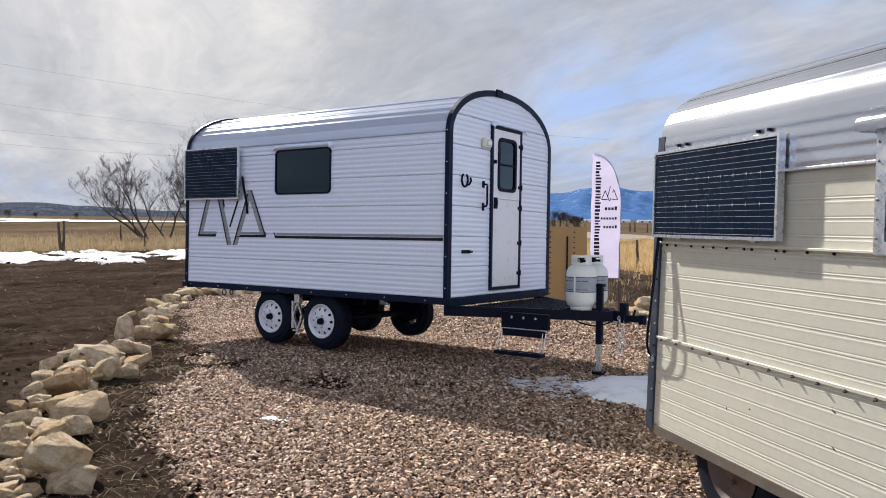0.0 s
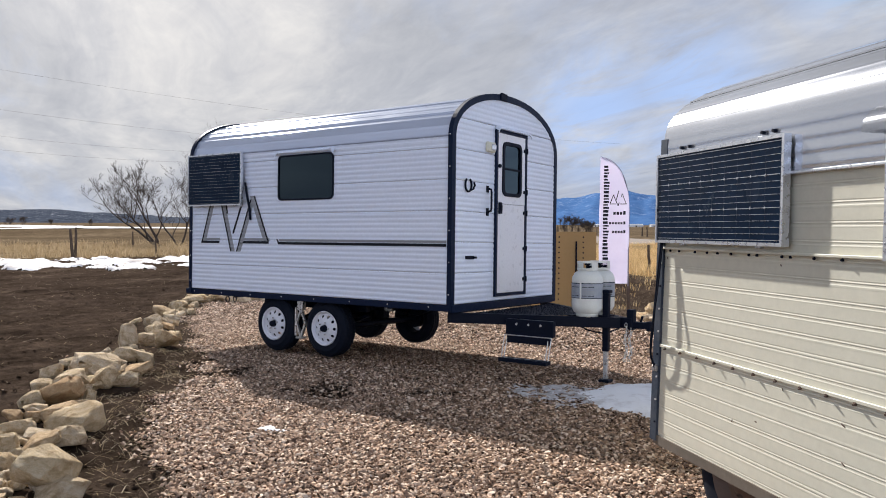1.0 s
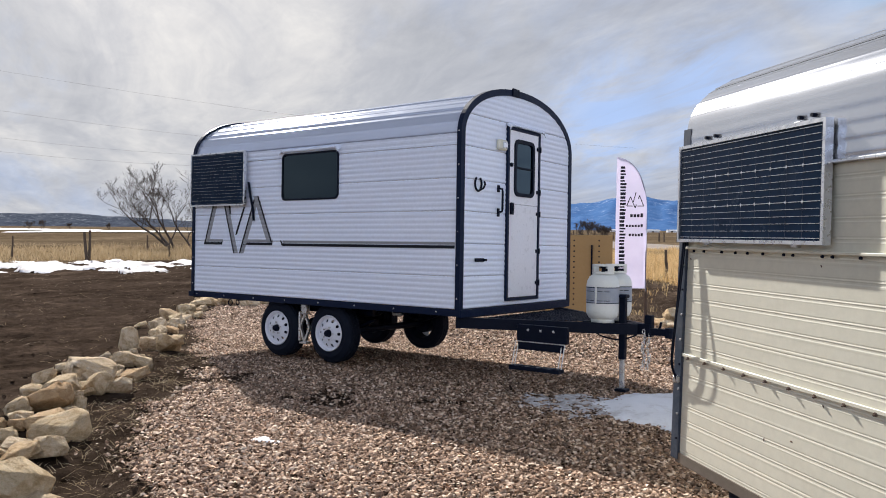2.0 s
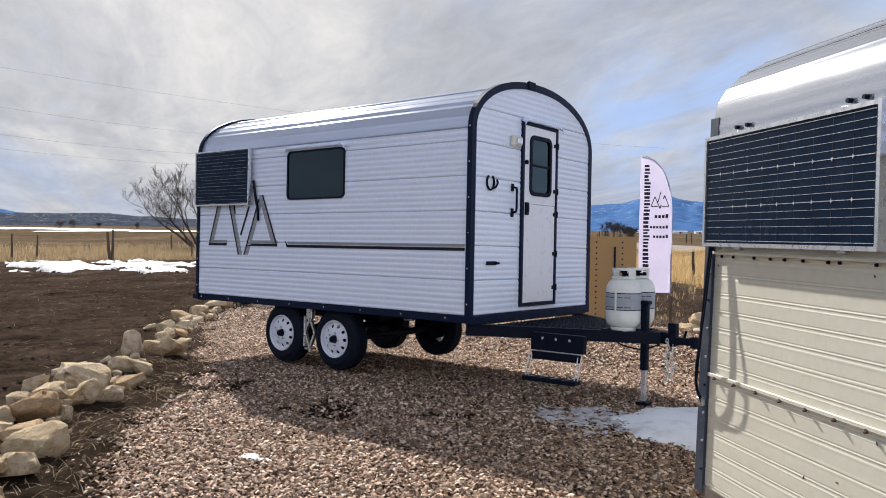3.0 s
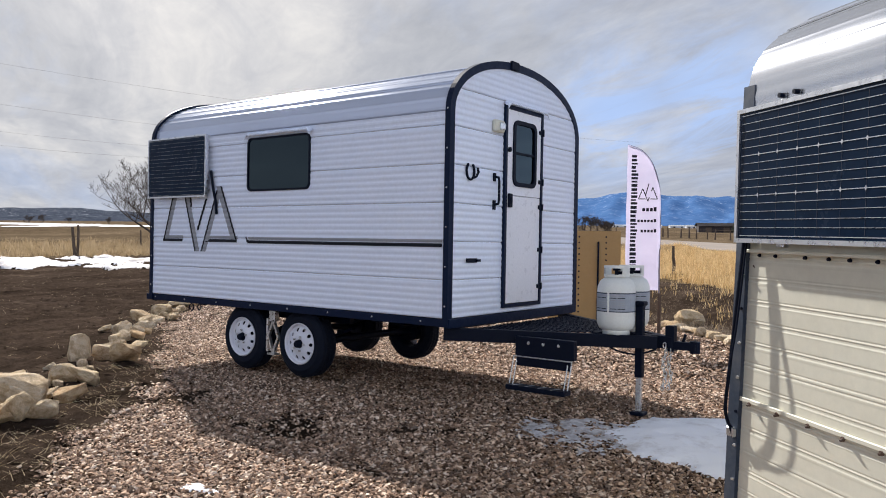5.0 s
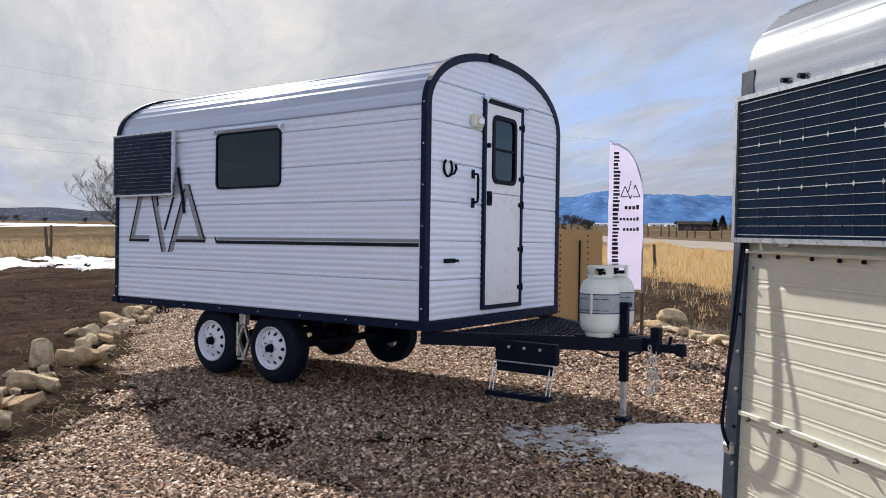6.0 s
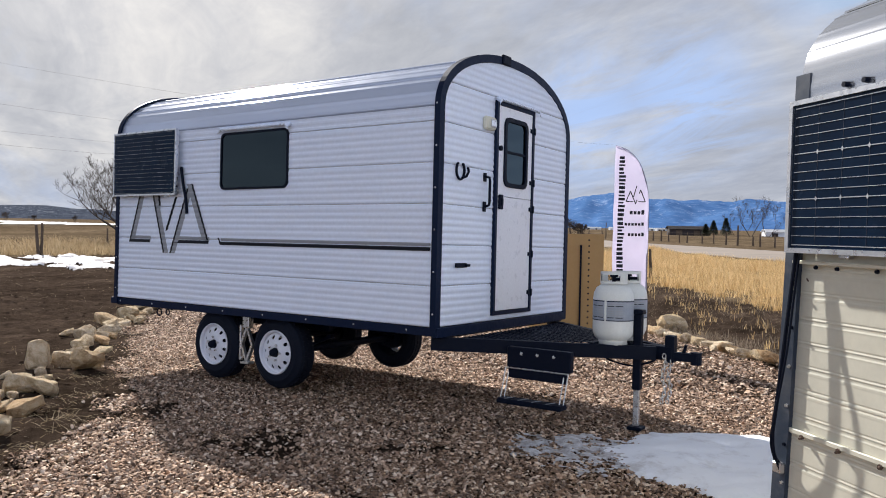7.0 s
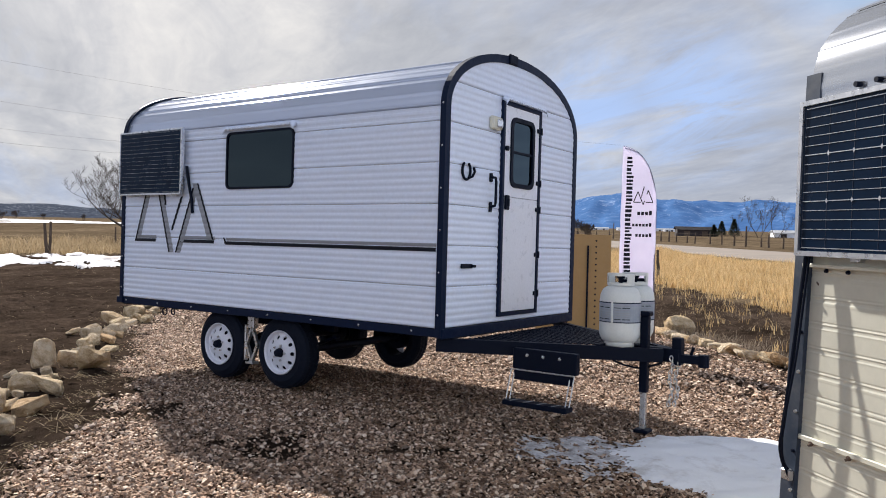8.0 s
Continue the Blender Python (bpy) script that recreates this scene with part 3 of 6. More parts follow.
def ridge(name, mat, dist, az0, az1, profile, depth, label, seed, rough):
    """A range of hills: crest heights by bearing, with gullied slopes towards the viewer."""
    na, nd = 260, 26
    v, fc, high = [], [], []
    for k in range(na):
        az = az0 + (az1 - az0) * k / (na - 1)
        top = dist * math.tan(radians(profile(az)))
        for j in range(nd):
            t = j / (nd - 1)
            d = dist - depth * (1 - t)
            g = noise.fractal(Vector((az * 0.55 + seed, t * 2.2, seed)), 0.9, 2.1, 6)
            h = top * (t ** 1.25) * (1 + rough * g * (1.1 - t)) + top * 0.06 * g * t - 1.5
            v.append((4 + d * math.cos(radians(az + 0.6 * g * (1 - t))), -5 + d * math.sin(radians(az + 0.6 * g * (1 - t))), h))
            high.append(min(1.0, t * 1.25))
    for k in range(na - 1):
        for j in range(nd - 1):
            a = k * nd + j
            fc.append((a, a + 1, a + nd + 1, a + nd))
    ob = raw(name, v, fc, mat, smooth=True)
    ob.data.attributes.new("high", "FLOAT", "POINT").data.foreach_set("value", np.array(high, np.float32))
    return tagged(ob, label, "mountains", kind="structure")


def steps(*pairs):
    xs, ys = [p[0] for p in pairs], [p[1] for p in pairs]
    return lambda a: float(np.interp(a, xs, ys))


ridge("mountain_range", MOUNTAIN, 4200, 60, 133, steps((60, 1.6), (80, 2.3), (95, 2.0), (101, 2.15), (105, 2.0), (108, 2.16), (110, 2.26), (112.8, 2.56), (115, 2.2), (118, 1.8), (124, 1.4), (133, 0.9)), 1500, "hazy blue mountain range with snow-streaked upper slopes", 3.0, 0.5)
ridge("wooded_hills", HILL, 1500, 128, 205, steps((128, 0.2), (136, 0.45), (144, 0.5), (148, 0.72), (152, 0.95), (157, 0.86), (165, 0.9), (180, 0.7), (205, 0.5)), 420, "low dark wooded hills dusted with snow", 9.0, 0.35)
ridge("far_peaks", MOUNTAIN, 4300, 155, 200, steps((155, 0.5), (158, 1.0), (160.5, 1.5), (166, 1.7), (180, 1.3), (200, 0.8)), 1200, "distant hazy blue snow-topped peaks", 15.0, 0.4)

# ---- the white camp trailer ----
LEN, WID, Z0, SPRING, RISE = 3.98, 2.17, 0.775, 2.41, 0.53
trailer = thing("camp_trailer", PAD, "white ribbed-metal camp trailer with round roof and navy edge trim", "trailer")


def arch_half(z):
    """Half the width of the end wall at height z."""
    if z <= SPRING:
        return WID / 2
    u = min((z - SPRING) / RISE, 1.0)
    return WID / 2 * (1 - u ** 2.1) ** (1 / 2.1)


def arch_point(a, out=0.0):
    """A point on the roof's section, a from 0 at the near eave to pi at the far one, and its way out."""
    e = 2 / 2.1
    cy, sz = math.cos(a), math.sin(a)
    p = Vector((WID / 2 - WID / 2 * math.copysign(abs(cy) ** e, cy), SPRING + RISE * abs(sz) ** e))
    n = Vector((-math.copysign(abs(cy) ** (2 - e), cy) / (WID / 2), abs(sz) ** (2 - e) / RISE))
    n = n.normalized() if n.length else Vector((0, 1))
    return p + n * out


def rib(z, pitch=0.0508, deep=0.0042):
    """How far the siding stands out, by height: rounded laps with a groove under each."""
    t = (z / pitch) % 1.0
    return deep * float(np.interp(t, (0.0, 0.08, 0.46, 0.60, 0.84, 1.0), (0.55, 1.0, 0.95, 0.0, 0.0, 0.55)))


COURSE = 0.305


def course_rows(z0, z1, base):
    """Heights and depths of one siding course, its lower lip folded in."""
    rows = [(z0 + 0.001, -0.006), (z0 + 0.003, 0.001)]
    n = 48
    for k in range(1, n):
        z = z0 + 0.004 + (z1 - z0 - 0.006) * k / n
        rows.append((z, 0.002 + rib(z - base)))
    rows.append((z1 - 0.001, -0.006))
    return rows


def pieces(name, bm, mat, parent, label):
    """One part for each loose piece of a bmesh."""
    left = set(bm.faces)
    while left:
        todo, group = [left.pop()], []
        while todo:
            f = todo.pop()
            group.append(f)
            for e in f.edges:
                for g in e.link_faces:
                    if g in left:
                        left.discard(g)
                        todo.append(g)
        one, seen = bmesh.new(), {}
        for f in group:
            vs = []
            for v in f.verts:
                if v not in seen:
                    seen[v] = one.verts.new(v.co)
                vs.append(seen[v])
            one.faces.new(vs)
        part(name, one, mat, parent, label, smooth=True)
    bm.free()


def siding(name, base, top, ends, holes, where, mat, parent, label=""):
    """Courses of siding on a wall: ends(z) gives its run, holes (u0, u1, z0, z1) are left open, where(u, z, out) places it."""
    k = 0
    while base + k * COURSE < top - 0.02:
        z0, z1 = base + k * COURSE, min(base + (k + 1) * COURSE, top)
        rows = course_rows(z0, z1, z0)
        for h in holes:
            for z in (h[2], h[3]):
                if z0 < z < z1:
                    rows.append((z, 0.002 + rib(z - z0)))
        rows.sort()
        bm = bmesh.new()
        cuts = sorted({c for h in holes for c in h[:2] if h[2] < z1 and h[3] > z0})
        grid = []
        for z, out in rows:
            a, b = ends(z)
            grid.append([bm.verts.new(where(min(max(u, a), b), z, out)) for u in (a, *cuts, b)])
        for (za, _), (zb, _), ra, rb in zip(rows, rows[1:], grid, grid[1:]):
            a, b = ends((za + zb) / 2)
            us = (a, *cuts, b)
            for j in range(len(us) - 1):
                um, zm = (us[j] + us[j + 1]) / 2, (za + zb) / 2
                if any(h[0] < um < h[1] and h[2] < zm < h[3] for h in holes) or us[j + 1] - us[j] < 1e-4:
                    continue
                bm.faces.new((ra[j], ra[j + 1], rb[j + 1], rb[j]))
        pieces(name, bm, mat, parent, label if k == 0 else "")
        k += 1


WIN = (-2.385, -1.555, 1.85, 2.33)
DOOR = (0.80, 1.41, 0.85, 2.555)
shell = part("inner_shell", block(-LEN + 0.03, -0.03, 0.03, WID - 0.03, Z0, Z0 + 0.04), PLYWOOD, trailer)
for x0, x1, y0, y1, z0, z1 in ((-LEN + 0.03, -0.03, WID - 0.035, WID - 0.03, Z0, SPRING), (-LEN + 0.03, -LEN + 0.035, 0.03, WID - 0.03, Z0, SPRING), (-LEN + 0.03, WIN[0], 0.03, 0.035, Z0, SPRING), (WIN[1], -0.03, 0.03, 0.035, Z0, SPRING), (WIN[0], WIN[1], 0.03, 0.035, Z0, WIN[2]), (WIN[0], WIN[1], 0.03, 0.035, WIN[3], SPRING), (-0.035, -0.03, 0.03, DOOR[0], Z0, SPRING), (-0.035, -0.03, DOOR[1], WID - 0.03, Z0, SPRING), (-0.035, -0.03, 0.3, WID - 0.3, DOOR[3], 2.8)):
    part("inner_lining", block(x0, x1, y0, y1, z0, z1), PLYWOOD, trailer)
siding("siding_panel", Z0, SPRING, lambda z: (-LEN, 0.0), [WIN], lambda u, z, o: (u, -o, z), WHITE, trailer, "white ribbed metal siding course")
siding("siding_panel", Z0, SPRING, lambda z: (-LEN, 0.0), [], lambda u, z, o: (u, WID + o, z), WHITE, trailer)
siding("end_panel", Z0, SPRING + RISE - 0.01, lambda z: (WID / 2 - arch_half(z), WID / 2 + arch_half(z)), [DOOR], lambda u, z, o: (o, u, z), WHITE, trailer, "white ribbed metal end wall course")
siding("end_panel", Z0, SPRING + RISE - 0.01, lambda z: (WID / 2 - arch_half(z), WID / 2 + arch_half(z)), [], lambda u, z, o: (-LEN - o, u, z), WHITE, trailer)


def roof_panels():
    """The barrel roof in long ribbed sheets."""
    arc = [arch_point(math.pi * k / 400) for k in range(401)]
    run = np.concatenate([[0], np.cumsum([(b - a).length for a, b in zip(arc, arc[1:])])])
    total, n = run[-1], 9
    for s in range(n):
        s0, s1 = total * s / n, total * (s + 1) / n
        bm = bmesh.new()
        rows = []
        for k in range(25):
            d = s0 + 0.001 + (s1 - s0 - 0.002) * k / 24
            a = math.pi * float(np.interp(d, run, np.arange(401))) / 400
            t = ((d - s0) / 0.105) % 1.0
            out = -0.014 + (0.010 * math.sin(math.pi * t / 0.26) if t < 0.26 else 0.0)
            out = -0.024 if k in (0, 24) else out
            y, z = arch_point(a, out)
            rows.append([bm.verts.new((x, y, z)) for x in (-LEN - 0.004, -2.7, -1.3, 0.004)])
        for a, b in zip(rows, rows[1:]):
            for j in range(3):
                bm.faces.new((a[j], a[j + 1], b[j + 1], b[j]))
        part("roof_panel", bm, ROOFWHITE, trailer, "white ribbed roof sheet", smooth=True)
    bm = bmesh.new()
    rows = [[bm.verts.new((x, *arch_point(math.pi * k / 24, -0.03))) for x in (-LEN + 0.03, -0.03)] for k in range(25)]
    for a, b in zip(rows, rows[1:]):
        bm.faces.new((a[0], a[1], b[1], b[0]))
    part("inner_ceiling", bm, PLYWOOD, trailer)


roof_panels()


def end_trim(x_face, way):
    """The navy angle that runs up both corners and over the arch of an end wall."""
    path = [Vector((0.0, Z0 - 0.06)), Vector((0.0, SPRING - 0.3))] + [arch_point(math.pi * k / 40) for k in range(41)] + [Vector((WID, SPRING - 0.3)), Vector((WID, Z0 - 0.06))]
    mid = Vector((WID / 2, 1.9))
    sec = ((0.016, -0.036), (0.016, 0.014), (-0.048, 0.014), (-0.048, -0.004), (0.002, -0.004), (0.002, -0.036))
    bm = bmesh.new()
    rings = []
    for k, p in enumerate(path):
        d = (path[min(k + 1, len(path) - 1)] - path[max(k - 1, 0)]).normalized()
        n = Vector((-d.y, d.x))
        if n.dot(p - mid) < 0:
            n = -n
        rings.append([bm.verts.new((x_face + way * dx, p.x + n.x * o, p.y + n.y * o)) for o, dx in sec])
    for a, b in zip(rings, rings[1:]):
        for j in range(len(sec)):
            i = (j + 1) % len(sec)
            bm.faces.new((a[j], a[i], b[i], b[j]))
    part("edge_trim", bm, NAVY, trailer, "navy painted steel edge trim")
    zs = [Z0 + 0.1 + 0.31 * k for k in range(6)]
    for z in zs:
        b = lathe(((0.0, 0.004), (0.006, 0.003), (0.008, 0.0)), 8)
        b.transform(Matrix.Translation((x_face - way * 0.014, -0.016, z)) @ Matrix.Rotation(radians(90), 4, "X"))
        part("trim_screw", b, CHROME, trailer)


end_trim(0.0, 1)
end_trim(-LEN, -1)
part("trim_joint", block(0.002, 0.03, 0.86, 0.99, 2.885, 2.965, 0.008), BLACK, trailer)


def window_side():
    x0, x1, z0, z1 = WIN
    w, h = x1 - x0, z1 - z0
    m = Matrix.Translation(((x0 + x1) / 2, 0, (z0 + z1) / 2))
    win = thing("side_window", m, "", "")
    win.parent = trailer
    part("window_frame", ring_frame(rounded(w + 0.03, h + 0.03, 0.055), rounded(w - 0.006, h - 0.006, 0.045), -0.016, 0.02), BLACK, win, "black rounded window frame", smooth=False)
    part("pane", plate(rounded(w - 0.006, h - 0.006, 0.045), -0.008, -0.004), GLASS, win, "dark tinted glass")
    part("mullion", block(-0.009, 0.009, 0.004, 0.016, -h / 2 + 0.015, h / 2 - 0.015, 0.003), BLACK, win)
    for s in (-1, 1):
        part("screen_bar", block(s * 0.2 - 0.004, s * 0.2 + 0.004, 0.002, 0.01, -h / 2 + 0.02, h / 2 - 0.02), BLACK, win)
    part("drip_cap", drip(w + 0.09), WHITE, win, "white ruffled drip cap", m=Matrix.Translation((0, 0, h / 2 + 0.03)))


def drip(w):
    """A small hood with a scalloped lower edge, along x, standing out to -y."""
    bm = bmesh.new()
    n = 60
    rows = []
    for k in range(n + 1):
        x = -w / 2 + w * k / n
        end = max(0.0, 1 - min(k, n - k) / 3.0)
        dip = 0.006 * math.sin(k * 1.9) - 0.035 * end
        rows.append([bm.verts.new((x, y, z + dd)) for y, z, dd in ((0.0, 0.035, -0.02 * end), (-0.02, 0.034, -0.02 * end), (-0.05, 0.018, dip), (-0.052, 0.004, dip * 1.4), (-0.046, 0.004, dip * 1.4), (-0.045, 0.014, dip), (0.0, 0.026, -0.02 * end))])
    for a, b in zip(rows, rows[1:]):
        for j in range(6):
            bm.faces.new((a[j], a[j + 1], b[j + 1], b[j]))
    return bm


window_side()


def door_unit():
    """The Dutch door in the end wall; built along x facing -y, then turned to face +x."""
    y0, y1, z0, z1 = DOOR
    w, h = y1 - y0, z1 - z0
    door = thing("door", Matrix.Translation((0, (y0 + y1) / 2, z0)) @ Matrix.Rotation(radians(90), 4, "Z"), "", "")
    door.parent = trailer
    sq = lambda a, lo, hi: [(a, hi), (-a, hi), (-a, lo), (a, lo)]
    part("door_frame", ring_frame(sq(w / 2 + 0.022, -0.03, h + 0.022), sq(w / 2 - 0.012, 0.0, h - 0.012), -0.03, 0.03), NAVY, door, "navy door frame")
    split = 1.80 - z0
    part("lower_leaf", block(-w / 2 + 0.014, w / 2 - 0.014, -0.022, 0.012, 0.004, split - 0.004, 0.004), DOORWHITE, door, "white lower door leaf")
    wz0, wz1 = 1.90 - z0, 2.44 - z0
    cx, ww, wh = 0.0, 0.36, wz1 - wz0
    up = bmesh.new()
    for b in ((-w / 2 + 0.014, cx - ww / 2, split, h - 0.014), (cx + ww / 2, w / 2 - 0.014, split, h - 0.014), (cx - ww / 2, cx + ww / 2, split, wz0), (cx - ww / 2, cx + ww / 2, wz1, h - 0.014)):
        block(b[0], b[1], -0.022, 0.012, b[2], b[3], 0, up)
    leaf = part("upper_leaf", up, DOORWHITE, door, "white upper door leaf with window")
    at = Matrix.Translation((cx, 0, (wz0 + wz1) / 2))
    part("window_frame", ring_frame(rounded(ww + 0.04, wh + 0.04, 0.07), rounded(ww - 0.03, wh - 0.03, 0.05), -0.036, 0.012), BLACK, leaf, "black rounded window frame", m=at)
    part("pane", plate(rounded(ww - 0.03, wh - 0.03, 0.05), -0.020, -0.016), GLASS, leaf, "dark tinted glass", m=at)
    part("mullion", block(-ww / 2 + 0.01, ww / 2 - 0.01, -0.03, -0.012, -0.008, 0.012, 0.002), BLACK, leaf, m=at)
    for z in (2.40, 1.945, 1.715, 1.325, 0.99):
        b = block(w / 2 - 0.05, w / 2 + 0.012, -0.035, -0.02, z - z0 - 0.018, z - z0 + 0.018, 0.003)
        rod((w / 2 + 0.008, -0.036, z - z0 - 0.03), (w / 2 + 0.008, -0.036, z - z0 + 0.03), 0.011, bm=b)
        part("hinge", b, BLACK, door, "black hinge")
    lock = block(-w / 2 + 0.03, -w / 2 + 0.085, -0.045, -0.02, 0.84, 0.96, 0.006)
    block(-w / 2 + 0.045, -w / 2 + 0.07, -0.055, -0.04, 0.87, 0.93, 0.004, lock)
    part("latch", lock, BLACK, door, "black door latch")
    knob = block(-w / 2 + 0.02, -w / 2 + 0.055, -0.05, -0.02, 1.32, 1.36, 0.008)
    part("latch_knob", knob, BLACK, door)
    part("drip_cap", drip(w + 0.11), WHITE, door, "white ruffled drip cap", m=Matrix.Translation((0.02, -0.012, h + 0.02)))


door_unit()


def front_fittings():
    b = tube([(0.01, 0.635, 1.70), (0.055, 0.635, 1.71), (0.06, 0.635, 1.74), (0.06, 0.635, 1.90), (0.055, 0.635, 1.93), (0.01, 0.635, 1.94)], 0.011, 8)
    block(0.006, 0.018, 0.615, 0.655, 1.66, 1.74, 0.003, b)
    block(0.006, 0.018, 0.615, 0.655, 1.90, 1.97, 0.003, b)
    part("grab_handle", b, BLACK, trailer, "black steel grab handle")
    lamp = part("porch_light", block(0.006, 0.05, 0.585, 0.735, 2.315, 2.42, 0.012), CREAM, trailer, "cream plastic porch light")
    part("lens", block(0.05, 0.062, 0.64, 0.72, 2.335, 2.40, 0.01), ALU, lamp)
    shoe = []
    for k in range(17):
        a = radians(-235 + 290 * k / 16)
        shoe.append((0.016, 0.27 + 0.055 * math.cos(a), 1.955 + 0.068 * math.sin(a)))
    horn = tube(shoe, 0.010, 6)
    tube([(0.02, 0.29, 1.90), (0.03, 0.335, 1.915), (0.03, 0.365, 1.955), (0.03, 0.35, 1.985)], 0.010, 6, horn)
    part("horseshoe", horn, BLACK, trailer, "black horseshoe ornament")
    hasp = block(0.008, 0.022, 0.235, 0.385, 1.215, 1.25, 0.003)
    block(0.018, 0.04, 0.36, 0.41, 1.222, 1.243, 0.004, hasp)
    part("hasp", hasp, BLACK, trailer, "small black hasp")


front_fittings()


def draped(pts, w, mat, name, label="", over=0.0):
    """A decal that follows the ribs: short pieces, each at the siding's own depth."""
    bm = bmesh.new()
    for (xa, za), (xb, zb) in zip(pts, pts[1:]):
        n = max(2, int(math.hypot(xb - xa, zb - za) / 0.012)) if abs(zb - za) > 0.03 else 2
        nx = -(zb - za) / math.hypot(xb - xa, zb - za)
        wx = w / 2 / max(abs(nx), 0.3) if abs(zb - za) > 0.03 else 0
        rows = []
        for k in range(n + 1):
            t = k / n
            x, z = xa + (xb - xa) * t, za + (zb - za) * t
            if wx:
                o = 0.0045 + over + rib((z - Z0) % COURSE)
                rows.append([bm.verts.new((x - wx, -o, z)), bm.verts.new((x + wx, -o, z))])
            else:
                rows.append([bm.verts.new((x, -0.0045 - over - rib((zz - Z0) % COURSE), zz)) for zz in [z - w / 2 + w * q / 6 for q in range(7)]])
        for a, b in zip(rows, rows[1:]):
            for j in range(len(a) - 1):
                bm.faces.new((a[j], a[j + 1], b[j + 1], b[j]))
    return part(name, bm, mat, trailer, label)


def graphics():
    """The peak emblem and the long band on the side."""
    for pts, dx in (([(-3.745, 1.37), (-3.60, 1.80)], 0.03), ([(-3.385, 1.80), (-3.205, 1.245)], 0.03), ([(-3.105, 1.245), (-2.86, 1.86)], 0.03), ([(-2.56, 1.375), (-2.80, 1.90)], -0.035)):
        draped([(x + dx * 1.25, z) for x, z in pts], 0.062, GREY, "emblem_band", "grey emblem band")
        draped(pts, 0.022, INK, "emblem_line", "black emblem line", 0.0015)
    draped([(-3.17, 1.46), (-3.03, 1.78)], 0.03, INK, "emblem_line", "", 0.0015)
    draped([(-3.30, 1.80), (-3.28, 1.70)], 0.03, INK, "emblem_line")
    for x0, x1 in ((-3.765, -3.42), (-3.05, -2.545)):
        draped([(x0, 1.358), (x1, 1.358)], 0.03, INK, "emblem_base")
        draped([(x0 + 0.03, 1.392), (x1 + 0.01, 1.392)], 0.03, GREY, "emblem_band")
    draped([(-2.385, 1.352), (-0.05, 1.352)], 0.03, INK, "long_stripe", "black stripe")
    draped([(-2.375, 1.385), (-0.05, 1.385)], 0.026, GREY, "long_stripe", "grey stripe")
    draped([(-2.41, 1.40), (-2.385, 1.345)], 0.02, INK, "emblem_line")


graphics()


part("panel_cable", tube(curve_points([(-2.93, -0.035, 2.06), (-2.90, -0.03, 1.90), (-2.865, -0.025, 1.76), (-2.85, -0.02, 1.62)]), 0.014, 6), BLACK, trailer, "black panel cable")


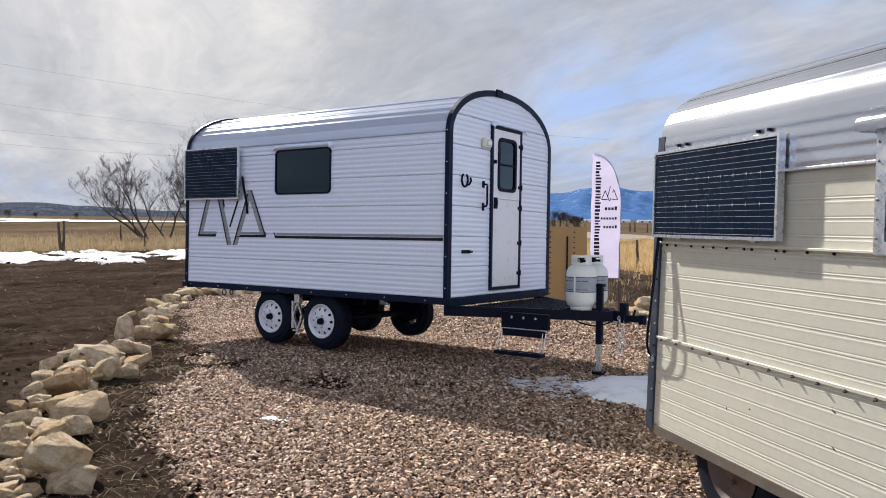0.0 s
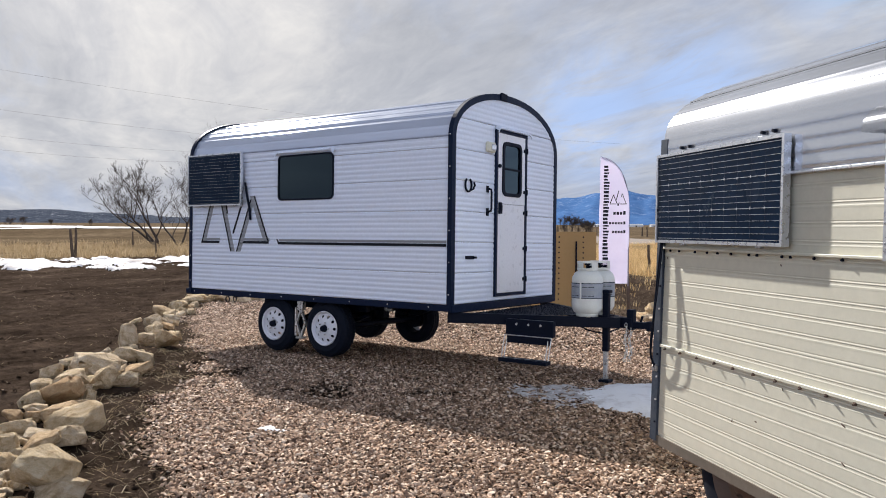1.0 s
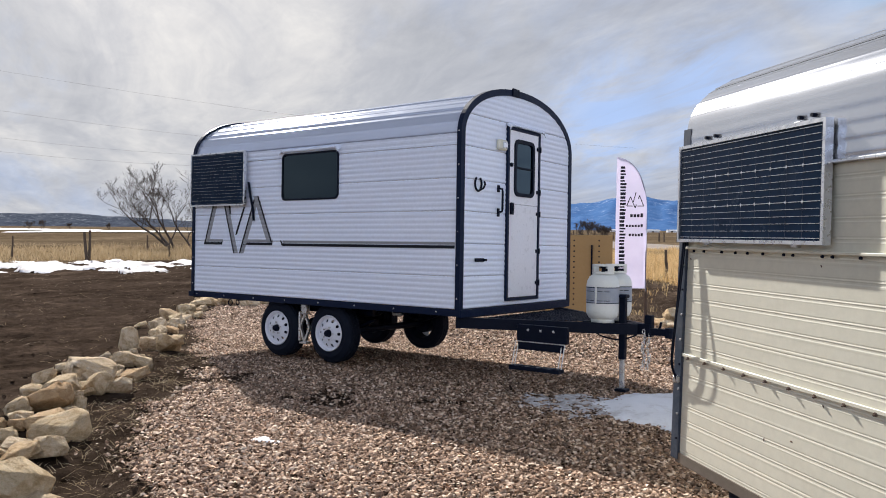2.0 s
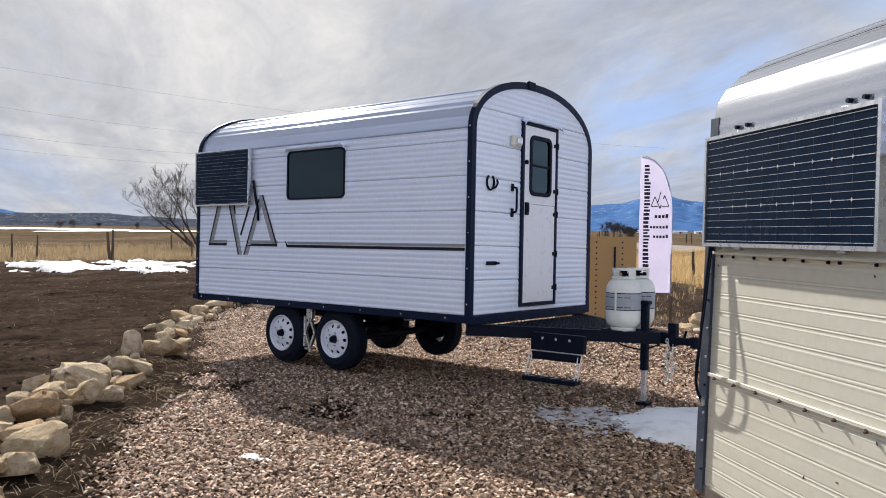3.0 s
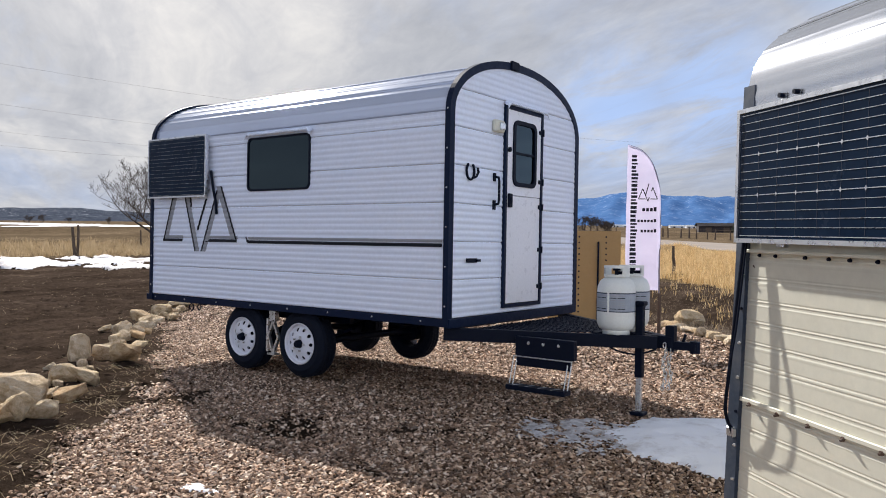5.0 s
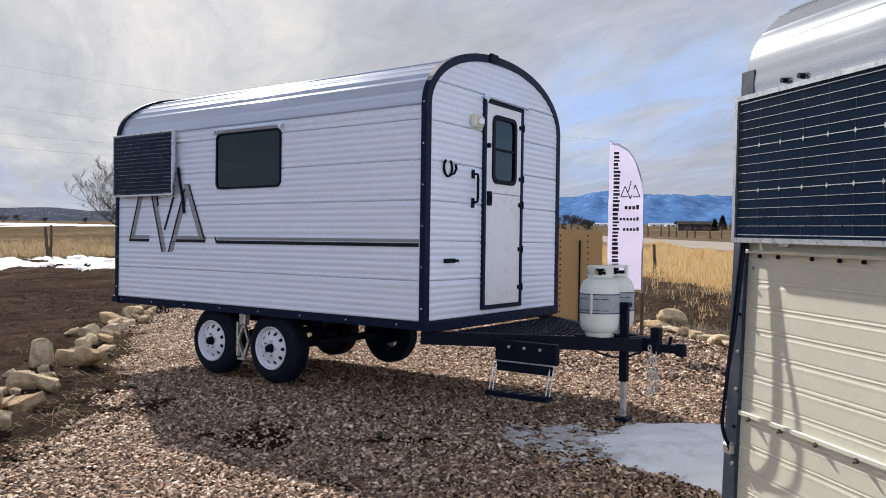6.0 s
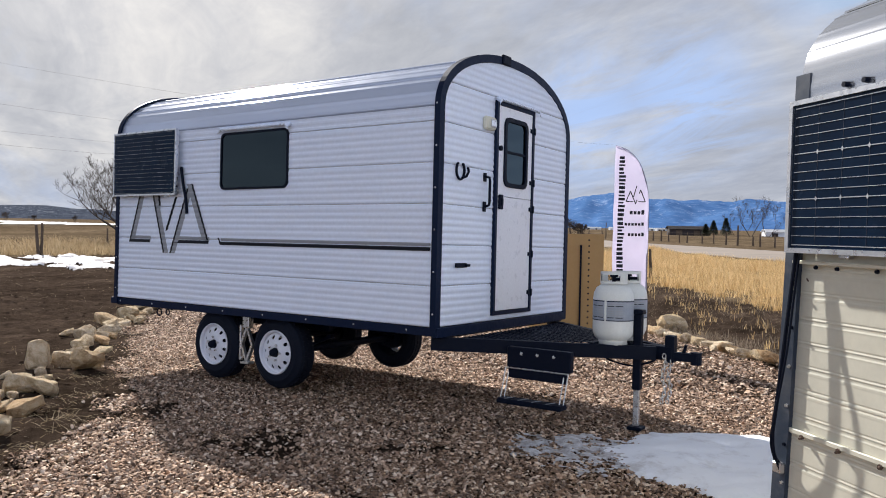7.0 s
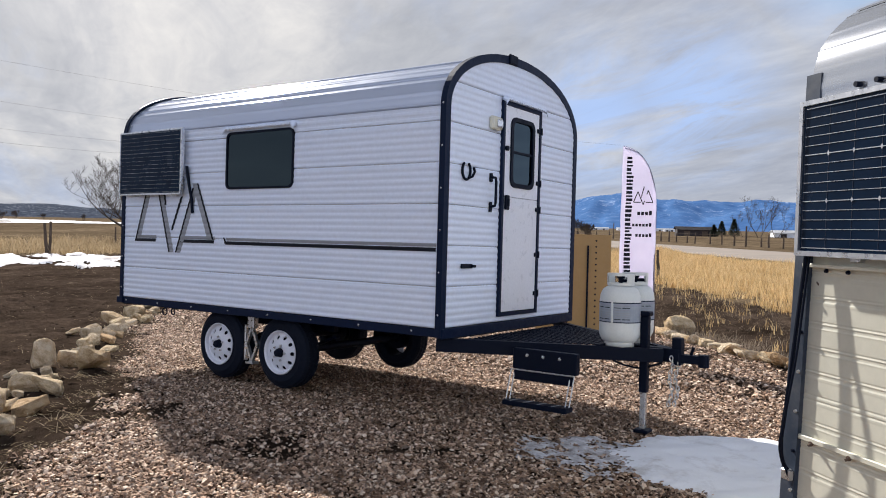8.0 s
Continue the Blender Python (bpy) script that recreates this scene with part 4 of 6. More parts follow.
def chassis():
    b = block(-LEN - 0.09, 0.02, 0.0, 0.06, 0.708, Z0 - 0.004, 0.004)
    part("frame_rail", b, NAVY, trailer, "navy steel frame rail")
    part("frame_rail", block(-LEN - 0.09, 0.02, WID - 0.06, WID, 0.708, Z0 - 0.004, 0.004), NAVY, trailer)
    for x in (-LEN - 0.04, -3.2, -2.45, -1.6, -0.8, -0.03):
        part("cross_beam", block(x - 0.04, x + 0.04, 0.061, WID - 0.061, 0.69, Z0 - 0.006, 0.004), BLACK, trailer)
    part("front_skirt", block(-0.02, 0.022, 0.0, WID, 0.70, Z0 - 0.002, 0.004), NAVY, trailer)
    for k in range(8):
        x = -3.9 + 0.52 * k
        s = lathe(((0.0, 0.005), (0.007, 0.004), (0.009, 0.0)), 8)
        s.transform(Matrix.Translation((x, -0.001, 0.742)) @ Matrix.Rotation(radians(90), 4, "X"))
        part("bolt", s, CHROME, trailer)
    for x, r in ((-3.30, 0.035), (-3.17, 0.028)):
        loop = [(x + r * math.sin(a), 0.03, 0.700 - r + r * math.cos(a)) for a in (2 * math.pi * k / 14 for k in range(15))]
        part("tie_ring", tube(loop, 0.006, 6), BLACK, trailer, "black steel tie ring")
    # tongue
    for y0, y1 in ((0.05, 1.03), (WID - 0.05, 1.15)):
        part("tongue_rail", bar((-0.10, y0 + 0.05 * (1 if y0 < 1 else -1), 0.645), (1.30, y1, 0.615), 0.055, 0.10), BLACK, trailer, "black tongue rail")
    part("tongue_nose", block(1.05, 1.42, 1.045, 1.135, 0.568, 0.668, 0.006), BLACK, trailer)
    hitch = bar((1.40, 1.09, 0.60), (1.60, 1.09, 0.60), 0.075, 0.06)
    block(1.36, 1.43, 1.05, 1.13, 0.55, 0.75, 0.006, hitch)
    rod((1.585, 1.09, 0.55), (1.585, 1.09, 0.64), 0.04, sides=14, bm=hitch)
    rod((1.49, 1.09, 0.62), (1.51, 1.09, 0.69), 0.012, bm=hitch)
    part("coupler", hitch, BLACK, trailer, "black hitch coupler")
    for y, sag in ((1.05, 0.0), (1.09, 0.03)):
        chain = bmesh.new()
        for k in range(13):
            z = 0.60 - 0.028 * k
            c = Vector((1.37 + 0.012 * math.sin(k * 0.9) + sag, y - 0.03, z))
            ring = [c + Matrix.Rotation(radians(90 * (k % 2)), 3, "Z") @ Vector((0.012 * math.cos(a), 0, 0.021 * math.sin(a))) for a in (2 * math.pi * j / 10 for j in range(11))]
            tube(ring, 0.0045, 5, chain)
        part("safety_chain", chain, CHROME, trailer, "galvanised safety chain")
    part("cable", tube(curve_points([(0.9, 0.97, 0.57), (1.0, 0.96, 0.53), (1.15, 0.99, 0.51), (1.3, 1.03, 0.56)]), 0.008), BLACK, trailer)
    # deck of expanded steel between the rails
    def span(x):
        t = (x + 0.25) / 1.55
        return 0.03 + 1.0 * t, WID - 0.03 - 1.0 * t
    deck = bmesh.new()
    for way in (-1, 1):
        for k in range(70):
            c = -0.6 + 0.062 * k
            pts = []
            for j in range(60):
                x = 0.03 + 0.86 * j / 59
                y = c + way * 0.62 * x if way > 0 else c + 0.55 - 0.62 * x
                lo, hi = span(x)
                if lo < y < hi:
                    pts.append((x, y))
            if len(pts) > 2:
                bar((*pts[0], 0.679), (*pts[-1], 0.679), 0.012, 0.006, deck)
    part("deck_mesh", deck, BLACK, trailer, "black expanded-steel deck")
    part("deck_bar", bar((0.9, span(0.9)[0] - 0.02, 0.67), (0.9, span(0.9)[1] + 0.02, 0.67), 0.04, 0.03), BLACK, trailer)
    part("deck_bar", bar((0.45, span(0.45)[0], 0.655), (0.45, span(0.45)[1], 0.655), 0.04, 0.03), BLACK, trailer)
    # jack
    part("jack_tube", block(1.145, 1.205, 0.97, 1.03, 0.33, 0.90, 0.006), BLACK, trailer, "black jack tube")
    part("jack_leg", block(1.153, 1.197, 0.978, 1.022, 0.06, 0.335, 0.005), CHROME, trailer, "bare steel jack leg")
    part("jack_foot", block(1.12, 1.23, 0.945, 1.055, 0.03, 0.056, 0.006), BLACK, trailer)
    part("jack_head", block(1.13, 1.22, 0.955, 1.045, 0.90, 0.935, 0.008), BLACK, trailer)
    # fold-down step
    x0, x1 = 0.42, 0.93
    hous = block(x0, x1, 0.34, 0.40, 0.50, 0.65, 0.006)
    block(x0 + 0.02, x1 - 0.02, 0.325, 0.345, 0.425, 0.492, 0.004, hous)
    st = part("folding_step", hous, BLACK, trailer, "black folding entry step")
    for k in range(3):
        s = lathe(((0.0, 0.008), (0.011, 0.006), (0.013, 0.0)), 8)
        s.transform(Matrix.Translation((x0 + 0.12 + 0.13 * k, 0.34, 0.605)) @ Matrix.Rotation(radians(90), 4, "X"))
        part("bolt", s, CHROME, st)
    part("tread", block(x0 - 0.012, x1 - 0.012, 0.22, 0.33, 0.250, 0.286, 0.006), BLACK, st, "black step tread")
    for k in range(4):
        part("grip_line", bar((x0 + 0.05 + 0.11 * k, 0.23, 0.2875), (x0 + 0.08 + 0.11 * k, 0.32, 0.2875), 0.007, 0.003), GREY, st)
    part("step_edge", block(x0 + 0.01, x1 - 0.01, 0.318, 0.336, 0.494, 0.502, 0.002), CHROME, st, "bright steel step edge")
    for x in (x0 - 0.008, x0 + 0.022, x1 - 0.045, x1 - 0.015):
        part("strut", rod((x - 0.008, 0.29, 0.28), (x + 0.004, 0.335, 0.50), 0.005), CHROME, st, "thin steel strut")


chassis()


def wheel_unit(name):
    """A wheel along the y axis, its outer side at -y."""
    w = thing(name, Matrix.Identity(4), "", "")
    R, r, hw = 0.308, 0.178, 0.098
    prof = [(r, -hw + 0.012), (r + 0.02, -hw), (r + 0.07, -hw - 0.008), (R - 0.045, -hw + 0.004), (R - 0.012, -hw + 0.022), (R, -hw + 0.05)]
    prof += [(a, -z) for a, z in prof[::-1]]
    b = lathe(prof, 48)
    for k in range(48):
        a = 2 * math.pi * (k + 0.5) / 48
        for z in (-0.045, 0.0, 0.045):
            t = block(-0.012, 0.012, -0.016, 0.016, -0.0035, 0.0035)
            t.transform(Matrix.Rotation(a + z * 1.5, 4, "Z") @ Matrix.Translation((R + 0.002, 0, z)) @ Matrix.Rotation(radians(90), 4, "Y"))
            join(b, t)
    part("tyre", b, TYRE, w, "black rubber tyre", m=Matrix.Rotation(radians(-90), 4, "X"), smooth=False)
    turn = Matrix.Rotation(radians(-90), 4, "X")
    rim = bmesh.new()
    seg, holes = 80, 10
    rings = [(0.204, -hw - 0.006), (0.197, -hw - 0.016), (0.187, -hw - 0.008), (0.181, -0.082), (0.171, -0.078), (0.163, -0.080), (0.141, -0.088), (0.119, -0.096), (0.085, -0.106), (0.055, -0.108), (0.043, -0.100)]
    vs = [[rim.verts.new((q * math.cos(2 * math.pi * k / seg), q * math.sin(2 * math.pi * k / seg), -z)) for k in range(seg)] for q, z in rings]
    for j in range(len(rings) - 1):
        for k in range(seg):
            if j in (5, 6) and 2 <= k % 8 <= 5:
                continue
            rim.faces.new((vs[j][k], vs[j][(k + 1) % seg], vs[j + 1][(k + 1) % seg], vs[j + 1][k]))
    for h in range(holes):
        ang = 2 * math.pi * (8 * h + 4) / seg
        mid = Vector((0.141 * math.cos(ang), 0.141 * math.sin(ang)))
        for j in (5, 6, 7):
            for k in range(2, 7):
                if j == 6 and 2 < k < 6:
                    continue
                v = vs[j][8 * h + k]
                d = (v.co.xy - mid).normalized() * 0.0185
                v.co.x, v.co.y = mid.x + d.x, mid.y + d.y
    bmesh.ops.delete(rim, geom=[v for v in rim.verts if not v.link_faces], context="VERTS")
    bmesh.ops.recalc_face_normals(rim, faces=rim.faces[:])
    bmesh.ops.solidify(rim, geom=rim.faces[:], thickness=0.006)
    part("rim", rim, RIMWHITE, w, "white painted steel rim with round holes", m=Matrix.Rotation(radians(90), 4, "X") @ Matrix.Diagonal((0.94, 0.94, 1, 1)), smooth=False)
    part("brake_drum", lathe(((0.0, -0.05), (0.112, -0.05), (0.115, 0.06), (0.0, 0.06)), 32), BLACK, w, m=turn)
    part("barrel", lathe(((0.184, -0.09), (0.178, -0.04), (0.178, 0.06), (0.192, 0.088), (0.198, 0.088), (0.184, 0.055), (0.184, -0.04)), 40), BLACK, w, "black inner rim barrel", m=turn, smooth=True)
    part("hub", lathe(((0.0, -0.150), (0.026, -0.148), (0.034, -0.134), (0.036, -0.10), (0.044, -0.096), (0.044, -0.07)), 16), BLACK, w, "dark grease cap", m=turn)
    for k in range(5):
        a = 2 * math.pi * k / 5 + 0.3
        part("lug_nut", rod((0.066 * math.cos(a), -0.122, 0.066 * math.sin(a)), (0.066 * math.cos(a), -0.100, 0.066 * math.sin(a)), 0.011, sides=6), CHROME, w)
    w.parent = trailer
    return w


first = wheel_unit("wheel")
WHEEL_X, WHEEL_Z = (-2.525, -1.72), 0.421
first.matrix_basis = Matrix.Translation((WHEEL_X[0], 0.165, WHEEL_Z))
for x, y, s in ((WHEEL_X[1], 0.165, 0), (WHEEL_X[0], 1.74, 180), (WHEEL_X[1], 1.74, 180)):
    copy_thing(first, Matrix.Translation((x, y, WHEEL_Z)) @ Matrix.Rotation(radians(s), 4, "Z") @ Matrix.Rotation(x * 2.1 + y, 4, "Y"))
for x in WHEEL_X:
    part("axle", rod((x, 0.2, WHEEL_Z), (x, 1.85, WHEEL_Z), 0.038, sides=12), BLACK, trailer, "black axle tube")
    for y in (0.42, 1.62):
        leaf = curve_points([(x - 0.34, y, 0.56), (x, y, 0.46), (x + 0.34, y, 0.56)], 6)
        bm = bmesh.new()
        for a, b in zip(leaf, leaf[1:]):
            bar(a, b, 0.045, 0.025, bm)
        part("leaf_spring", bm, BLACK, trailer)
for y in (0.42, 1.62):
    part("spring_hanger", block(-3.05, -1.4, y - 0.03, y + 0.03, 0.60, 0.70, 0.004), BLACK, trailer)
    part("equaliser", block(-2.13, -2.0, y - 0.035, y + 0.035, 0.49, 0.60, 0.01), CHROME, trailer)
jack = bmesh.new()
for ax, az, bx, bz in ((-2.205, 0.45, -2.135, 0.60), (-2.065, 0.45, -2.135, 0.60), (-2.205, 0.45, -2.135, 0.29), (-2.065, 0.45, -2.135, 0.29)):
    bar((ax, 0.12, az), (bx, 0.12, bz), 0.03, 0.024, jack)
block(-2.225, -2.205, 0.10, 0.14, 0.30, 0.62, 0.004, jack)
block(-2.175, -2.095, 0.09, 0.15, 0.595, 0.705, 0.004, jack)
block(-2.185, -2.085, 0.08, 0.16, 0.275, 0.295, 0.004, jack)
part("scissor_jack", jack, ALU, trailer, "bare galvanised scissor jack")


def solar_panel(m, w, h, nx, ny, parent, label, fine=1.0):
    """A framed panel in x and z that faces -y; nx by ny cells."""
    p = thing("solar_panel", m, label, "solar panel") if not parent else thing("solar_panel", m, label, "")
    if parent:
        p.parent = parent
    sq = lambda a, b: [(a / 2, b / 2), (-a / 2, b / 2), (-a / 2, -b / 2), (a / 2, -b / 2)]
    part("panel_frame", ring_frame(sq(w, h), sq(w - 0.03, h - 0.03), -0.035, 0.0), ALU, p, "aluminium panel frame")
    part("backsheet", plate(sq(w - 0.03, h - 0.03), -0.022, -0.018), ALU, p)
    part("glass_face", plate(sq(w - 0.031, h - 0.031), -0.0285, -0.0255), CELL, p, "dark blue glass face")
    iw, ih = w - 0.05, h - 0.05
    for k in range(ny + 1):
        z = -ih / 2 + ih * k / ny
        big = (0.0015 if k % 5 else 0.0024) * fine
        part("busbar", block(-iw / 2, iw / 2, -0.030, -0.0287, z - big / 2, z + big / 2), ALU, p)
    joints = bmesh.new()
    for i in range(nx + 1 if fine == 1.0 else 0):
        x = -iw / 2 + iw * i / nx
        block(x - 0.0004, x + 0.0004, -0.0292, -0.0287, -ih / 2, ih / 2, 0, joints)
        for k in range(1, ny):
            if k % 5 == 0 and 0 < i < nx:
                z = -ih / 2 + ih * k / ny
                d = bmesh.new()
                q = [d.verts.new((x + a, -0.0304, z + b)) for a, b in ((0.006, 0), (0, 0.008), (-0.006, 0), (0, -0.008))]
                d.faces.new(q)
                part("cell_dot", d, ALU, p)
    if fine == 1.0:
        part("cell_joints", joints, JOINT, p)
    for sx in (-0.3, 0.3):
        part("bracket", block(w * sx - 0.02, w * sx + 0.02, 0.0, 0.05, h / 2 - 0.03, h / 2 + 0.012, 0.003), ALU, p)
        part("bracket", block(w * sx - 0.02, w * sx + 0.02, 0.0, 0.05, -h / 2 - 0.012, -h / 2 + 0.03, 0.003), ALU, p)
    return p


solar_panel(PAD @ Matrix.Translation((-3.44, -0.055, 2.108)) @ Matrix.Rotation(radians(0), 4, "Z"), 0.99, 0.625, 10, 15, None, "framed dark solar panel hung on the white trailer's side", 0.45)


def propane(x, y, turn):
    """A gas bottle on the tongue."""
    t = thing("propane_tank", PAD @ Matrix.Translation((x, y, 0.668)) @ Matrix.Rotation(radians(turn), 4, "Z"), "off-white steel propane tank with guard collar on the tongue", "gas tank", "propane tanks")
    part("bottle", lathe(((0.0, 0.03), (0.10, 0.03), (0.13, 0.045), (0.149, 0.085), (0.152, 0.12), (0.152, 0.345), (0.147, 0.385), (0.128, 0.425), (0.09, 0.452), (0.03, 0.465), (0.0, 0.466)), 40), TANK, t, "off-white painted bottle", smooth=True)
    part("foot_ring", lathe(((0.105, 0.04), (0.112, 0.0), (0.104, 0.0), (0.098, 0.04)), 32), TANK, t, smooth=True)
    part("label", lathe(((0.1525, 0.185), (0.1535, 0.186), (0.1535, 0.33), (0.1525, 0.331)), 40), LABEL, t, "grey printed warning label band")
    part("label_edge", lathe(((0.1532, 0.325), (0.1545, 0.325), (0.1545, 0.333), (0.1532, 0.333)), 40), NAVY, t)
    part("label_edge", lathe(((0.1532, 0.182), (0.1545, 0.182), (0.1545, 0.189), (0.1532, 0.189)), 40), NAVY, t)
    for z in (0.205, 0.222, 0.236, 0.252, 0.272, 0.29, 0.305):
        for a0, a1 in ((-84, -66), (-62, -40), (-114, -97), (-140, -118)):
            line = bmesh.new()
            n = 4
            low = [[line.verts.new((0.1540 * math.cos(radians(a0 + (a1 - a0) * k / n)), 0.1540 * math.sin(radians(a0 + (a1 - a0) * k / n)), zz)) for k in range(n + 1)] for zz in (z, z + 0.006)]
            for k in range(n):
                line.faces.new((low[0][k], low[0][k + 1], low[1][k + 1], low[1][k]))
            part("label_line", line, INK if z in (0.205, 0.29) else GREY, t)
    part("label_gap", block(-0.008, 0.008, -0.157, -0.150, 0.182, 0.334, 0.002), TANK, t)
    col = bmesh.new()
    n = 36
    for k in range(n):
        a0, a1 = 2 * math.pi * k / n, 2 * math.pi * (k + 1) / n
        f = (k + 0.5) / n
        if 0.10 < f < 0.40:
            spans = ((0.455, 0.475), (0.525, 0.545))
        elif 0.60 < f < 0.90:
            spans = ((0.455, 0.475), (0.525, 0.545))
        else:
            spans = ((0.455, 0.545),)
        for z0, z1 in spans:
            q = [col.verts.new((rr * math.cos(a), rr * math.sin(a), z)) for rr in (0.094, 0.101) for a, z in ((a0, z0), (a1, z0), (a1, z1), (a0, z1))]
            for idx in ((0, 1, 2, 3), (7, 6, 5, 4), (0, 4, 5, 1), (3, 2, 6, 7)):
                col.faces.new([q[i] for i in idx])
    part("collar", col, TANK, t, "open steel guard collar")
    valve = rod((0, 0, 0.46), (0, 0, 0.505), 0.016, sides=10)
    rod((0, 0, 0.505), (0, 0, 0.53), 0.03, sides=12, bm=valve)
    rod((0, 0, 0.49), (0.07, 0.02, 0.49), 0.012, bm=valve)
    part("valve", valve, BLACK, t, "black valve")


propane(1.0, 0.93, 0)
propane(0.985, 1.26, 25)

# ---- the cream camper ----
CAMP = PAD @ pose(2.722, -1.939, 0, 0, 1.0, -41.0)
camper = thing("old_camper", CAMP, "old cream ribbed-metal camper with silver round roof and dented siding", "camper")
CL, CW, CZ, CEAVE, CSPRING, CRISE = 4.3, 2.1, 0.325, 1.70, 1.93, 0.41


def rake(z):
    """The front corner leans back a little."""
    return 0.02 + 0.055 * (z - 0.32) / 1.6


def camper_profile(z):
    """Flat bands with a doubled bead between them."""
    t = ((z - 1.114) / 0.0765) % 1.0
    if t < 0.64:
        return 0.002
    if t < 0.74:
        return 0.0024
    if t < 0.86:
        return 0.001
    if t < 0.94:
        return 0.0024
    return 0.001


CWIN = (1.645, 2.40, 1.375, 1.80)


def camper_wall(name, z0, z1, mat, label, profile, holes):
    zs = [z0]
    while zs[-1] < z1 - 0.006:
        zs.append(zs[-1] + 0.005)
    zs[-1] = z1
    xs = [0.0, 0.3, 0.6, 0.9, 1.2, CWIN[0], CWIN[1], 3.0, 3.6, CL]
    bm = bmesh.new()
    rows = [[bm.verts.new((max(x, rake(z)), -profile(z), z)) for x in xs] for z in zs]
    for za, zb, a, b in zip(zs, zs[1:], rows, rows[1:]):
        for j in range(len(xs) - 1):
            xm, zm = (xs[j] + xs[j + 1]) / 2, (za + zb) / 2
            if any(h[0] < xm < h[1] and h[2] < zm < h[3] for h in holes):
                continue
            bm.faces.new((a[j], a[j + 1], b[j + 1], b[j]))
    return part(name, bm, mat, camper, label)


camper_wall("lower_siding", CZ, 0.820, CREAM, "cream ribbed lower siding", camper_profile, [])
camper_wall("middle_siding", 0.826, 1.358, CREAM, "cream ribbed middle siding", camper_profile, [])
camper_wall("upper_siding", 1.362, CEAVE, CREAM, "cream ribbed upper siding", camper_profile, [CWIN])


def seam(z, out, name):
    part(name, block(0.05, CL, -out - 0.004, -0.003, z - 0.010, z + 0.006, 0.002), CREAM, camper, "cream folded seam strip")


seam(0.827, 0.009, "seam_strip")
part("seam_strip", block(0.06, CWIN[0] - 0.02, -0.02, -0.003, 1.352, 1.364, 0.002), CREAM, camper)
rng = random.Random(5)
x = 0.125
while x < 2.6:
    bolt = rod((x, -0.012, 0.815), (x, -0.021 - rng.random() * 0.003, 0.813 - rng.random() * 0.003), 0.005, 0.004, 7)
    rod((x, -0.010, 0.816), (x, -0.016, 0.815), 0.008, sides=7, bm=bolt)
    part("seam_screw", bolt, RUST, camper, "rusty seam screw" if x < 0.2 else "")
    x += 0.148 + rng.random() * 0.006
for x, z, w in ((1.068, 0.784, 0.010), (0.72, 0.569, 0.012), (0.894, 0.606, 0.011), (1.414, 0.719, 0.018), (1.421, 0.571, 0.017), (1.037, 1.308, 0.008), (0.112, 1.304, 0.010)):
    nick = lathe(((0.0, 0.0015), (0.006, 0.001), (0.008, 0.0)), 7)
    nick.transform(Matrix.Translation((x, -0.0025, z)) @ Matrix.Rotation(x * 7, 4, "Y") @ Matrix.Rotation(radians(90), 4, "X") @ Matrix.Diagonal((w / 0.010, 0.5, 1, 1)))
    part("paint_chip", nick, RUST, camper, "small rusty chip in the paint" if x > 1.42 else "")
x = 0.16
while x < 1.45:
    part("seam_screw", rod((x, -0.012, 1.345), (x, -0.020, 1.344), 0.007, 0.005, 7), BLACK, camper)
    x += 0.05 + rng.random() * 0.12


